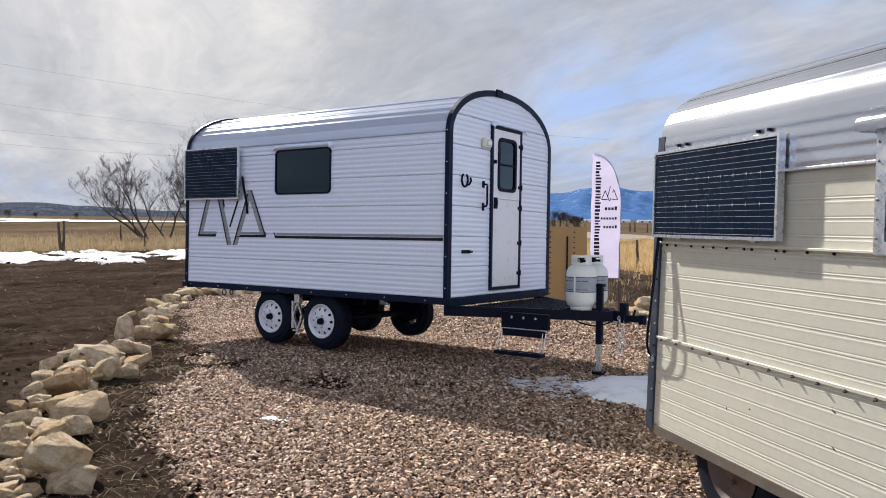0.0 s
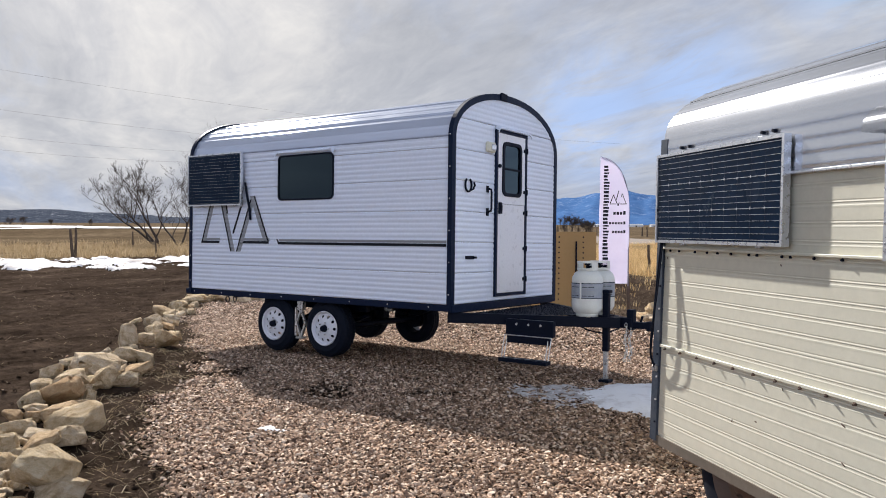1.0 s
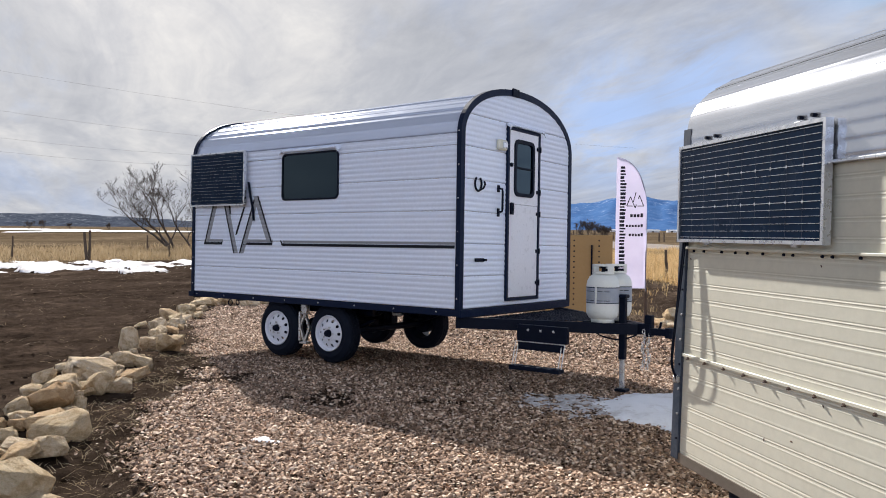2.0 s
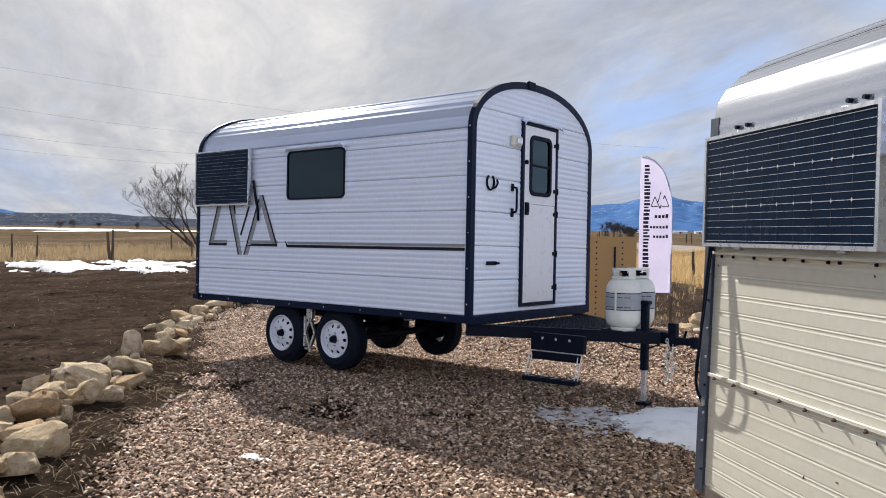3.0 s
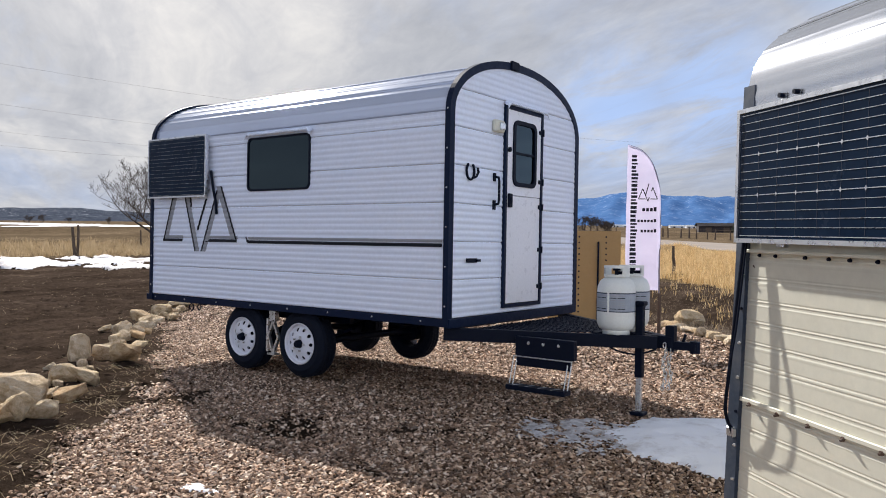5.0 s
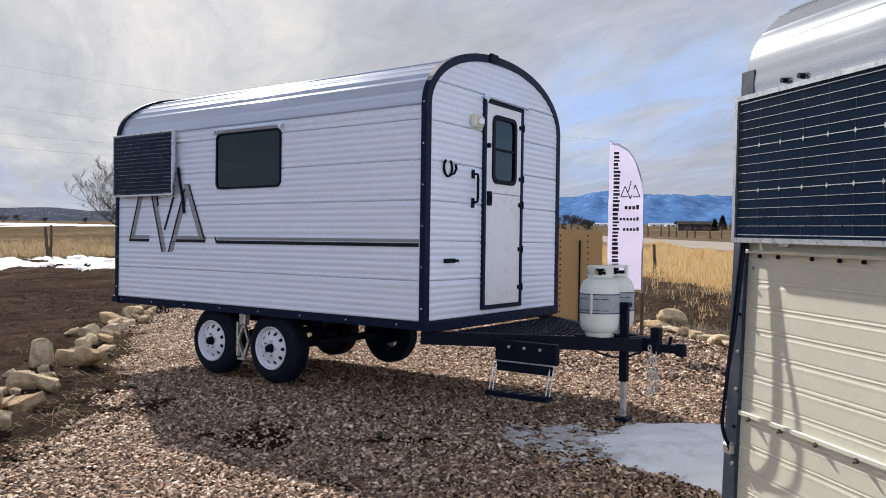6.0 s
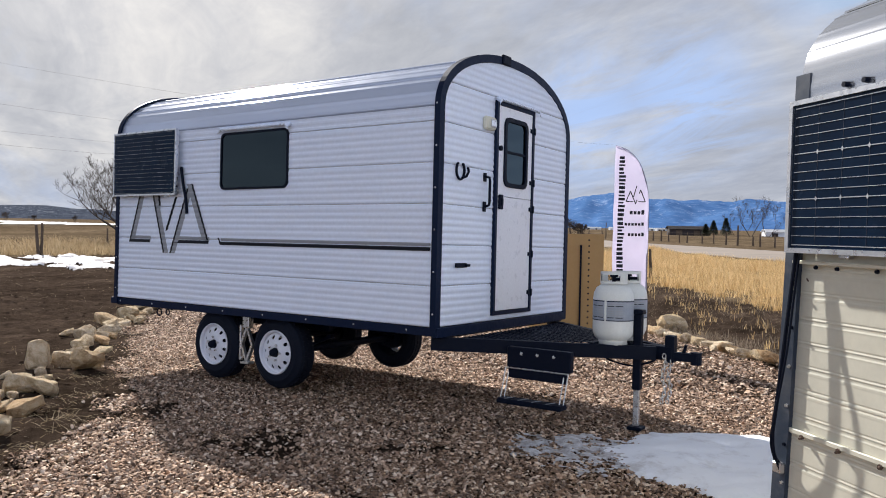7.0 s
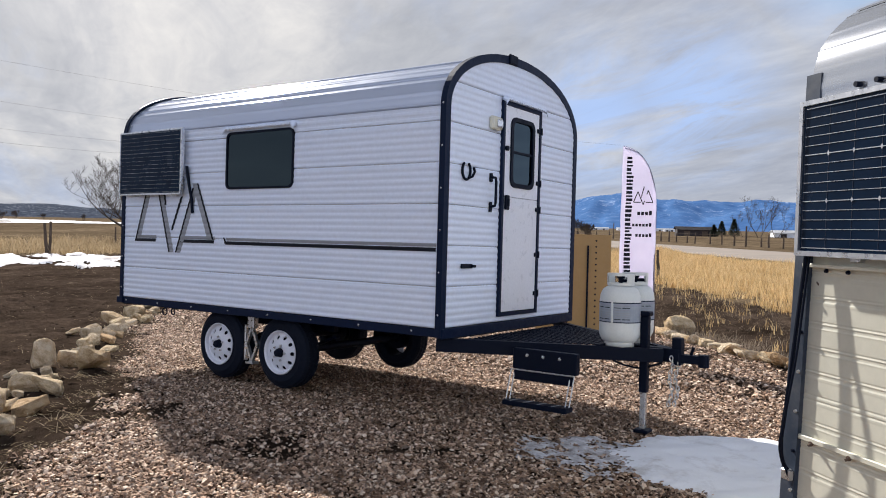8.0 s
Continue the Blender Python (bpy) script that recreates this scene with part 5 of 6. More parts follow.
def camper_roof():
    """Silver sheets: an upright skirt with ribs, then the barrel."""
    def section(d):
        if d < CSPRING - CEAVE:
            z = CEAVE + d
            return Vector((-0.012 - 0.002 * math.sin(math.pi * d / 0.0575) ** 2, z))
        a = (d - (CSPRING - CEAVE)) / CROOF * math.pi
        cy, sz = math.cos(a), math.sin(a)
        e = 2 / 2.15
        y = CW / 2 - (CW / 2 + 0.012) * math.copysign(abs(cy) ** e, cy)
        z = CSPRING + CRISE * abs(sz) ** e
        return Vector((y, z))
    CROOF = 2.55
    n = 7
    total = CSPRING - CEAVE + CROOF
    bounds = [0.0, CSPRING - CEAVE + 0.02] + [CSPRING - CEAVE + 0.02 + (CROOF - 0.02) * k / 6 for k in range(1, 7)]
    for s, (d0, d1) in enumerate(zip(bounds, bounds[1:])):
        bm = bmesh.new()
        rows = []
        steps_n = 40
        for k in range(steps_n + 1):
            d = d0 + (d1 - d0) * k / steps_n
            y, z = section(d)
            if d >= CSPRING - CEAVE:
                t = ((d - d0) / 0.12) % 1.0
                z += 0.004 * math.sin(math.pi * t / 0.15) if t < 0.15 else 0.0
            if k == steps_n:
                z -= 0.004
            xs = (rake(min(z, 2.0)) - 0.01, 0.5, 1.1, 1.8, 2.6, 3.4, CL)
            rows.append([bm.verts.new((x, y, z)) for x in xs])
        for a, b in zip(rows, rows[1:]):
            for j in range(6):
                bm.faces.new((a[j], a[j + 1], b[j + 1], b[j]))
        part("roof_sheet", bm, SILVER, camper, "silver ribbed roof sheet", smooth=True)
    # closed ends
    for xe in (0, 1):
        out = [(rake(CZ), 0.0, CZ)] if not xe else [(CL, 0.0, CZ)]
        bm = bmesh.new()
        ring = [(0.0, CZ), (0.0, CEAVE)] + [tuple(section(CSPRING - CEAVE + CROOF * k / 30)) for k in range(31)] + [(CW, CEAVE), (CW, CZ)]
        bm.faces.new([bm.verts.new(((rake(min(z, 2.0)) + 0.004) if not xe else CL, max(y, 0.004), z)) for y, z in ring])
        part("end_wall", bm, CREAM, camper)
    bm = bmesh.new()
    q = [bm.verts.new((x, CW, z)) for x, z in ((0.05, CZ), (CL, CZ), (CL, CSPRING), (0.08, CSPRING))]
    bm.faces.new(q)
    part("back_wall", bm, CREAM, camper)
    part("floor_pan", block(0.05, CL, 0.01, CW, CZ - 0.03, CZ - 0.004), BLACK, camper)


camper_roof()
part("eave_strip", block(rake(1.7), CL, -0.026, -0.004, CEAVE - 0.012, CEAVE + 0.002, 0.003), ALU, camper, "bright eave moulding")
trim = bmesh.new()
pts = [(rake(z), z) for z in (CZ - 0.03, 0.6, 0.9, 1.2, 1.5, 1.75, 1.945)]
for (xa, za), (xb, zb) in zip(pts, pts[1:]):
    v = [trim.verts.new(p) for xx, zz in ((xa, za), (xb, zb)) for p in ((xx - 0.03, 0.05, zz), (xx - 0.03, -0.018, zz), (xx + 0.03, -0.016, zz), (xx + 0.03, 0.0, zz))]
    for a, b in ((0, 1), (1, 2), (2, 3)):
        trim.faces.new((v[a], v[b], v[b + 4], v[a + 4]))
part("corner_trim", trim, STEELBLUE, camper, "weathered blue-grey steel corner trim")
for k in range(12):
    z = 0.40 + 0.125 * k
    part("rivet", rod((rake(z) + 0.018, -0.015, z), (rake(z) + 0.018, -0.023, z), 0.007, 0.005, 7), CHROME if k % 3 else BLACK, camper)
part("bottom_rail", bar((0.02, 0.004, CZ - 0.022), (CL, 0.004, CZ - 0.028), 0.03, 0.05), RAILWOOD, camper, "dirty brown worn bottom rail")
for x in (0.26, 0.335, 0.92, 0.995):
    part("roof_bolt", rod((x, -0.012, 1.882), (x, -0.030, 1.882), 0.009, 0.008, 8), BLACK, camper, "black roof bolt")


def camper_window():
    x0, x1, z0, z1 = CWIN
    w, h = x1 - x0, z1 - z0
    win = thing("side_window", Matrix.Translation(((x0 + x1) / 2, 0, (z0 + z1) / 2)), "", "")
    win.parent = camper
    sq = lambda a, b: [(a / 2, b / 2), (-a / 2, b / 2), (-a / 2, -b / 2), (a / 2, -b / 2)]
    part("window_frame", ring_frame(sq(w + 0.05, h + 0.05), sq(w - 0.05, h - 0.05), -0.04, 0.02), ALU, win, "worn aluminium window frame")
    part("pane", plate(sq(w - 0.05, h - 0.05), -0.012, -0.008), GLASS, win, "dark window glass")
    for k in range(6):
        z = -h / 2 + h * (k + 0.5) / 6
        part("rivet", rod((-w / 2 - 0.012, -0.04, z), (-w / 2 - 0.012, -0.046, z), 0.006, 0.004, 6), CHROME, win)
    hood = bmesh.new()
    rows = []
    for k in range(13):
        a = radians(90 * k / 12)
        rows.append([hood.verts.new((x, -0.10 * math.sin(a) - 0.012, h / 2 + 0.0 + 0.10 * math.cos(a))) for x in (-w / 2 - 0.06, w / 2 + 0.06)])
    for a, b in zip(rows, rows[1:]):
        hood.faces.new((a[0], a[1], b[1], b[0]))
    for side in (0, 1):
        hub = hood.verts.new((rows[0][side].co.x, -0.012, h / 2))
        for a, b in zip(rows, rows[1:]):
            hood.faces.new((hub, a[side], b[side]))
    bmesh.ops.solidify(hood, geom=hood.faces[:], thickness=0.006)
    part("window_hood", hood, SILVER, win, "white rounded metal window hood")


camper_window()
part("inside_dark", block(CWIN[0] - 0.1, CWIN[1] + 0.1, 0.35, 0.36, CWIN[2] - 0.1, CWIN[3] + 0.1), PLYWOOD, camper)
solar_panel(CAMP @ Matrix.Translation((0.588, -0.022, 1.622)), 1.04, 0.47, 10, 15, None, "framed dark solar panel hung on the cream camper's side")
cables = bmesh.new()
tube(curve_points([(0.09, -0.03, 1.39), (0.08, -0.04, 1.22), (0.07, -0.046, 1.08), (0.055, -0.05, 0.93), (0.04, -0.05, 0.83), (0.03, -0.046, 0.78), (0.035, -0.036, 0.73), (0.05, -0.025, 0.705)]), 0.0065, 8, cables)
tube(curve_points([(0.105, -0.03, 1.39), (0.10, -0.045, 1.2), (0.10, -0.058, 1.08), (0.09, -0.068, 0.97), (0.07, -0.07, 0.86), (0.055, -0.06, 0.79), (0.045, -0.045, 0.74), (0.055, -0.03, 0.69)]), 0.004, 8, cables)
part("power_cable", cables, BLACK, camper, "black power cable hanging from the panel")
clip = block(0.02, 0.06, -0.035, -0.015, 0.68, 0.715, 0.004)
part("cable_clip", clip, CHROME, camper)


def camper_wheel():
    w = thing("wheel", Matrix.Translation((0.74, 0.115, 0.30)) @ Matrix.Rotation(0.4, 4, "Y"), "", "")
    R, hw = 0.34, 0.095
    prof = [(0.19, -hw + 0.01), (0.21, -hw), (0.27, -hw - 0.006), (R - 0.03, -hw + 0.008), (R, -hw + 0.045)]
    prof += [(a, -z) for a, z in prof[::-1]]
    turn = Matrix.Rotation(radians(90), 4, "X")
    part("tyre", lathe([(a, -z) for a, z in prof], 40), TYRE, w, "dusty black tyre", m=turn, smooth=True)
    part("rim", lathe(((0.195, 0.10), (0.185, 0.09), (0.17, 0.045), (0.12, 0.055), (0.07, 0.075), (0.06, 0.10), (0.0, 0.105)), 32), RUST, w, "brown rusty steel rim", m=turn, smooth=True)
    for k in range(5):
        a = 2 * math.pi * k / 5
        part("lug_nut", rod((0.09 * math.cos(a), -0.065, 0.09 * math.sin(a)), (0.09 * math.cos(a), -0.09, 0.09 * math.sin(a)), 0.012, sides=6), RUST, w)
    w.parent = camper
    other = copy_thing(w, Matrix.Translation((0.74, CW - 0.2, 0.30)) @ Matrix.Rotation(radians(180), 4, "Z"))
    part("axle", rod((0.74, 0.3, 0.30), (0.74, CW - 0.3, 0.30), 0.035, sides=10), RUST, camper)


camper_wheel()
part("stand", block(3.6, 3.72, 0.3, 0.42, 0.0, 0.3, 0.006), RUST, camper)

# ---- flag, sheet, posts ----


def on(x, y, lift=0.0):
    return Vector((x, y, float(relief(np.array(x), np.array(y))) + lift))


def feather_flag():
    base = on(-0.2, 5.0)
    m = Matrix.Translation(base) @ Matrix.Rotation(radians(34.5), 4, "Z") @ Matrix.Diagonal((1, 1, 0.95, 1))
    fl = thing("feather_flag", m, "white feather flag with dark lettering on a curved pole", "flag")
    H0, H1, W = 0.86, 2.87, 0.44
    pole = [(0, 0, 0.0), (0, 0, 1.2), (0, 0, 2.0), (-0.03, 0, 2.35), (-0.12, 0, 2.62), (-0.26, 0, 2.79), (-0.43, 0, 2.86)]
    curve = curve_points(pole, 8)
    part("pole", tube(curve, 0.009, 8), SLEEVE, fl, "thin bent pole in a grey sleeve")

    def edge(z):
        zs, xs = [p.z for p in curve], [p.x for p in curve]
        return float(np.interp(z, zs, xs))

    def bend(x, z):
        return 0.022 * math.sin(5.0 * x + 2.4 * z) + 0.012 * math.sin(11 * z + 3 * x)
    bm = bmesh.new()
    rows = []
    for k in range(41):
        z = H0 + (H1 - 0.012 - H0) * k / 40
        a, b = -W + 0.03 * max(0, 1.1 - z), edge(z)
        lo = -0.05 * max(0.0, 1 - (z - H0) / 0.3)
        rows.append([bm.verts.new((a + (b - a) * j / 10, bend(a + (b - a) * j / 10, z), z + lo * (1 - j / 10) * 0)) for j in range(11)])
    for a, b in zip(rows, rows[1:]):
        for j in range(10):
            bm.faces.new((a[j], a[j + 1], b[j + 1], b[j]))
    bmesh.ops.solidify(bm, geom=bm.faces[:], thickness=0.002)
    part("cloth", bm, FLAG, fl, "pale lavender-white cloth", smooth=True)

    def mark(x0, x1, z0, z1, b):
        n = 3
        v = [[b.verts.new((x0 + (x1 - x0) * i / n, bend(x0 + (x1 - x0) * i / n, z) - 0.006, z)) for i in range(n + 1)] for z in (z0, (z0 + z1) / 2, z1)]
        for a, c in zip(v, v[1:]):
            for i in range(n):
                b.faces.new((a[i], a[i + 1], c[i + 1], c[i]))
    r = random.Random(3)
    z = 2.72
    while z > 1.02:
        b = bmesh.new()
        tall = 0.05 + 0.03 * r.random()
        step = 0.022 + 0.022 * r.random()
        mark(-0.385, -0.385 + tall * 1.1, z - step, z, b)
        part("lettering_bar", b, INK, fl, "dark lettering bar" if z == 2.72 else "")
        z -= step + 0.018
    for row, (z, n, h) in enumerate(((1.95, 4, 0.06), (1.80, 6, 0.045), (1.66, 5, 0.05))):
        x = -0.055
        for k in range(n):
            w = 0.03 if n > 4 else 0.036
            b = bmesh.new()
            mark(x - w, x, z, z + h * (0.75 if k else 1.0), b)
            part("lettering_bar", b, INK, fl)
            x -= w + 0.012
    # peak emblem
    def peak_line(p, q):
        d = Vector((q[0] - p[0], q[1] - p[1])).normalized()
        n = Vector((-d.y, d.x)) * 0.006
        b = bmesh.new()
        c = [b.verts.new((x + s * n.x, bend(x, z) - 0.006, z + s * n.y)) for (x, z), s in ((p, 1), (q, 1), (q, -1), (p, -1))]
        b.faces.new(c)
        part("emblem_line", b, INK, fl)
    for p, q in (((-0.29, 2.12), (-0.24, 2.26)), ((-0.24, 2.26), (-0.17, 2.09)), ((-0.17, 2.09), (-0.11, 2.28)), ((-0.20, 2.18), (-0.16, 2.33)), ((-0.11, 2.28), (-0.05, 2.12)), ((-0.29, 2.12), (-0.20, 2.12)), ((-0.14, 2.12), (-0.05, 2.12))):
        peak_line(p, q)


feather_flag()


def steel_post(x, y, h, label):
    b = block(-0.022, 0.022, -0.003, 0.003, -0.1, h)
    block(-0.003, 0.003, -0.02, 0.003, -0.1, h, 0, b)
    for k in range(int(h / 0.06)):
        block(-0.01, 0.01, 0.002, 0.009, 0.06 * k, 0.06 * k + 0.02, 0, b)
    ob = part("steel_post", b, RUST, m=Matrix.Translation(on(x, y)) @ Matrix.Rotation(radians(30), 4, "Z"))
    return tagged(ob, label, "post")


steel_post(-0.165, 4.93, 0.78, "brown steel post holding up the flag")


def tan_sheet():
    m = Matrix.Translation(on(-1.76, 7.34, -0.02)) @ Matrix.Rotation(radians(24), 4, "Z") @ pose(0, 0, 0, -3, 0, 0)
    t = thing("perforated_sheet", m, "upright tan sheet with a column of punched holes", "sheet")
    part("panel", block(-1.2, 0.0, -0.006, 0.006, 0.0, 1.66, 0.002), BOARD, t, "tan painted sheet")
    for col, n in ((-0.24, 16), (-0.69, 16)):
        for k in range(n):
            s = lathe(((0.0, 0.004), (0.014, 0.003), (0.016, 0.0)), 8)
            s.transform(Matrix.Translation((col, -0.006, 0.09 + 0.098 * k)) @ Matrix.Rotation(radians(90), 4, "X"))
            part("punched_hole", s, INK, t)
    part("stake", block(-0.385, -0.355, -0.045, -0.012, -0.05, 1.48, 0.004), BLACK, t, "dark steel stake")


tan_sheet()


def fence_post(x, y, h, lean, r, seed):
    b = bmesh.new()
    q = random.Random(seed)
    pts = [Vector((0, 0, -0.2))]
    for k in range(1, 6):
        pts.append(Vector((lean * k / 5 * h + 0.03 * (q.random() - 0.5), 0.03 * (q.random() - 0.5), h * k / 5)))
    for k in range(5):
        rod(pts[k], pts[k + 1], r * (1 - 0.06 * k), r * (1 - 0.06 * (k + 1)), 7, b, caps=k in (0, 4))
    ob = part("fence_post", b, POSTWOOD, m=Matrix.Translation(on(x, y)) @ Matrix.Rotation(seed * 1.3, 4, "Z"))
    return tagged(ob, "weathered grey-brown wooden fence post in dry grass", "fence post", "field fence posts")


def at_bearing(az, d):
    return 4.2 + d * math.cos(radians(az)), -6.2 + d * math.sin(radians(az))


FIELD_POSTS = [(150.6, 39.5, 1.35, -0.16, 0.08), (150.45, 39.6, 1.45, 0.03, 0.07), (145.4, 40.6, 0.9, 0.0, 0.05), (146.9, 52, 1.1, 0.02, 0.06), (155.0, 42, 1.15, -0.08, 0.05), (156.4, 41, 1.2, 0.03, 0.05), (141.5, 41, 1.1, 0.05, 0.05), (160.5, 42, 1.2, -0.04, 0.05), (164, 43, 1.2, 0.04, 0.05)]
for k, (az, d, h, lean, r) in enumerate(FIELD_POSTS):
    fence_post(*at_bearing(az, d), h, lean, r, k)
rng = random.Random(8)
for k in range(74):
    x = -62 + 1.15 * k + rng.random() * 0.5
    ob = fence_post(x, 50.5 + ROAD_SLANT * x + 1.5 * rng.random(), 0.7 + 0.3 * rng.random() + (0.7 if k % 13 == 4 else 0), 0.06 * (rng.random() - 0.5), 0.06 + 0.03 * rng.random(), 20 + k)
    tagged(ob, "weathered wooden post of the fence beyond the road", "fence post", "road fence posts")
for k, (x, y, h) in enumerate(((-5.4, 20.0, 1.0), (0.6, 14.2, 0.8))):
    ob = fence_post(x, y, h, 0.05 * (-1) ** k, 0.06, 70 + k)
    tagged(ob, "dark weathered wooden post in tall golden grass", "fence post", "verge posts")
bm = bmesh.new()
for z in (0.45, 0.8):
    tube([(x, 51.2 + ROAD_SLANT * x, float(land(x, 51.2 + ROAD_SLANT * x)) + z) for x in (-62, -45, -30, -18, -8, 4, 24)], 0.012, 4, bm)
tagged(part("fence_wire", bm, POSTWOOD), "thin wires strung along the road fence", "wire")


def power_line(d, az0, el0, az1, el1, label):
    def p(az, el):
        r = d / math.cos(radians(az - 148))
        return Vector((4.2 + r * math.cos(radians(az)), -6.2 + r * math.sin(radians(az)), 1.55 + r * math.tan(radians(el))))
    a, b = p(az0, el0), p(az1, el1)
    a, b = a - (b - a) * 1.2, b + (b - a) * 1.6
    pts = [a + (b - a) * k / 30 - Vector((0, 0, 1.4 * (1 - (2 * k / 30 - 1) ** 2) - 0.7)) for k in range(31)]
    tagged(part("power_line", tube(pts, 0.0065, 4), POSTWOOD), label, "cable", "power lines")


for d, az0, el0, az1, el1 in ((62, 154, 10.0, 136.1, 8.5), (66, 154, 7.5, 141, 6.7), (70, 153, 5.75, 143, 5.5), (64, 153.2, 4.95, 142.7, 4.8)):
    power_line(d, az0, el0, az1, el1, "thin dark overhead power line")


# ---- bare trees, far sheds ----
def bare_tree(x, y, height, seed, spread, stems, label, lean=0.0, twig=0.009, mat=None, thick=0.02):
    """Stems that fork again and again into fine twigs."""
    q = random.Random(seed)
    trunk, twigs = bmesh.new(), bmesh.new()

    def grow(p, d, length, r, depth):
        n = 3
        for k in range(n):
            d2 = (d + Vector((q.uniform(-1, 1), q.uniform(-1, 1), q.uniform(-0.3, 0.7))) * 0.22).normalized()
            e = p + d2 * length / n
            r2 = max(r * 0.86, twig * 0.6)
            rod(p, e, r, r2, 5 if depth < 2 else 3, trunk if depth < 2 else twigs, caps=False)
            if depth < 5 and q.random() < 0.5:
                side = Vector((q.uniform(-1, 1), q.uniform(-1, 1), q.uniform(-0.1, 0.9))).normalized()
                grow(e, (d2 * 0.55 + side * spread).normalized(), length * q.uniform(0.45, 0.7), r2 * 0.6, depth + 1)
            p, d, r = e, d2, r2
        if depth < 5:
            for _ in range(2):
                side = Vector((q.uniform(-1, 1), q.uniform(-1, 1), q.uniform(0, 0.8))).normalized()
                grow(p, (d * 0.7 + side * spread * 0.8).normalized(), length * q.uniform(0.5, 0.72), r * 0.72, depth + 1)

    for s in range(stems):
        a = 2 * math.pi * s / stems + q.random()
        d = Vector((math.cos(a) * 0.5 + lean * 0.5, math.sin(a) * 0.5 + lean * 0.86, 1)).normalized()
        grow(Vector((0.12 * math.cos(a), 0.12 * math.sin(a), -0.1)), d, height * q.uniform(0.40, 0.5), height * thick, 0)
    top = max(v.co.z for v in twigs.verts)
    fit = Matrix.Scale(height / top, 4)
    trunk.transform(fit)
    twigs.transform(fit)
    t = thing("bare_tree", Matrix.Translation(on(x, y)), label, "tree", "bare trees")
    part("trunk", trunk, mat or BARK, t)
    part("crown", twigs, mat or BARK, t)
    return t


for az, d, h, seed, stems, lean in ((145.2, 57, 6.0, 4, 3, -0.6), (143.9, 58, 6.2, 8, 2, 0.0), (142.2, 60, 5.8, 12, 3, 0.25), (141.2, 88, 12.9, 5, 2, 0.0)):
    bare_tree(*at_bearing(az, d), h, seed, 1.0, stems, "leafless grey-brown tree standing in dry grass", lean, 0.011, None, 0.015)
for az, d, h, seed in ((103.0, 140, 7.0, 31), (101.9, 141, 6.2, 34), (104.0, 143, 5.4, 36)):
    bare_tree(*at_bearing(az, d), h, seed, 0.6, 2, "leafless tree by the far sheds", 0.0, 0.011, None, 0.010)
for az, d, h, seed in ((153.6, 230, 2.6, 51), (154.4, 235, 2.4, 53), (152.0, 250, 2.0, 55), (149.6, 240, 2.2, 57), (158.6, 220, 2.6, 59), (116.0, 85, 2.3, 61), (115.2, 86, 2.0, 63), (114.5, 87, 1.6, 65)):
    bare_tree(*at_bearing(az, d), h, seed, 0.9, 5, "low leafless bush far out in the field", 0.0, 0.016, None, 0.012)


def conifer(x, y, h, seed):
    q = random.Random(seed)
    t = thing("conifer", Matrix.Translation(on(x, y)), "small dark green conifer by the far sheds", "tree", "conifers")
    part("trunk", rod((0, 0, -0.1), (0, 0, h * 0.9), 0.09, 0.02, 6), BARK, t)
    b = bmesh.new()
    for k in range(1600):
        f = q.random() ** 0.8
        z = h * (0.08 + 0.92 * f)
        r = 0.36 * h * (1 - f) ** 0.85 * (0.5 + 0.5 * q.random()) + 0.03
        a = q.random() * 2 * math.pi
        c = Vector((r * math.cos(a), r * math.sin(a), z - 0.1 * r))
        e = Vector((q.uniform(-1, 1), q.uniform(-1, 1), q.uniform(-0.5, 0.5))) * 0.26
        g = Vector((-e.y, e.x, 0.06))
        b.faces.new([b.verts.new(p) for p in (c - e, c + g * 0.5, c + e)])
    part("crown", b, NEEDLE, t)


conifer(*at_bearing(104.6, 138), 3.0, 1)
conifer(*at_bearing(105.4, 140), 2.6, 2)
conifer(*at_bearing(105.9, 141), 2.0, 3)


def shed(az, d, w, deep, h, roof, wall_mat, roof_mat, label):
    x, y = at_bearing(az, d)
    t = thing("shed", Matrix.Translation(on(x, y, -0.05)) @ Matrix.Rotation(radians(az - 90 + 8), 4, "Z"), label, "shed")
    part("wall", block(-w / 2, w / 2, 0, deep, 0, h, 0.02), wall_mat, t)
    b = bmesh.new()
    o = 0.25
    v = [b.verts.new(p) for p in ((-w / 2 - o, -o, h), (w / 2 + o, -o, h), (w / 2 + o, deep / 2, h + roof), (-w / 2 - o, deep / 2, h + roof), (w / 2 + o, deep + o, h), (-w / 2 - o, deep + o, h))]
    for f in ((0, 1, 2, 3), (3, 2, 4, 5)):
        b.faces.new([v[k] for k in f])
    bmesh.ops.solidify(b, geom=b.faces[:], thickness=0.1)
    part("roof", b, roof_mat, t)
    for s in (-0.25, 0.2):
        part("doorway", block(w * s - 0.5, w * s + 0.5, -0.04, 0.02, 0, h * 0.8, 0.01), SHEDDARK if wall_mat is not SHEDDARK else POSTWOOD, t)


shed(107.0, 142, 6.5, 4, 1.15, 0.55, SHEDDARK, SHEDDARK, "low dark shed in the field beyond the road")
shed(100.9, 150, 6.0, 6, 0.9, 0.5, SHEDWHITE, SHEDWHITE, "pale metal shed beyond the road fence")
for az, d, w in ((111.5, 430, 12), (109.6, 450, 9), (113.5, 480, 10), (108.7, 400, 5), (106.2, 520, 12)):
    shed(az, d, w, 7, 1.0, 0.6, SHEDWHITE, SHEDWHITE, "small pale farm building far across the valley")

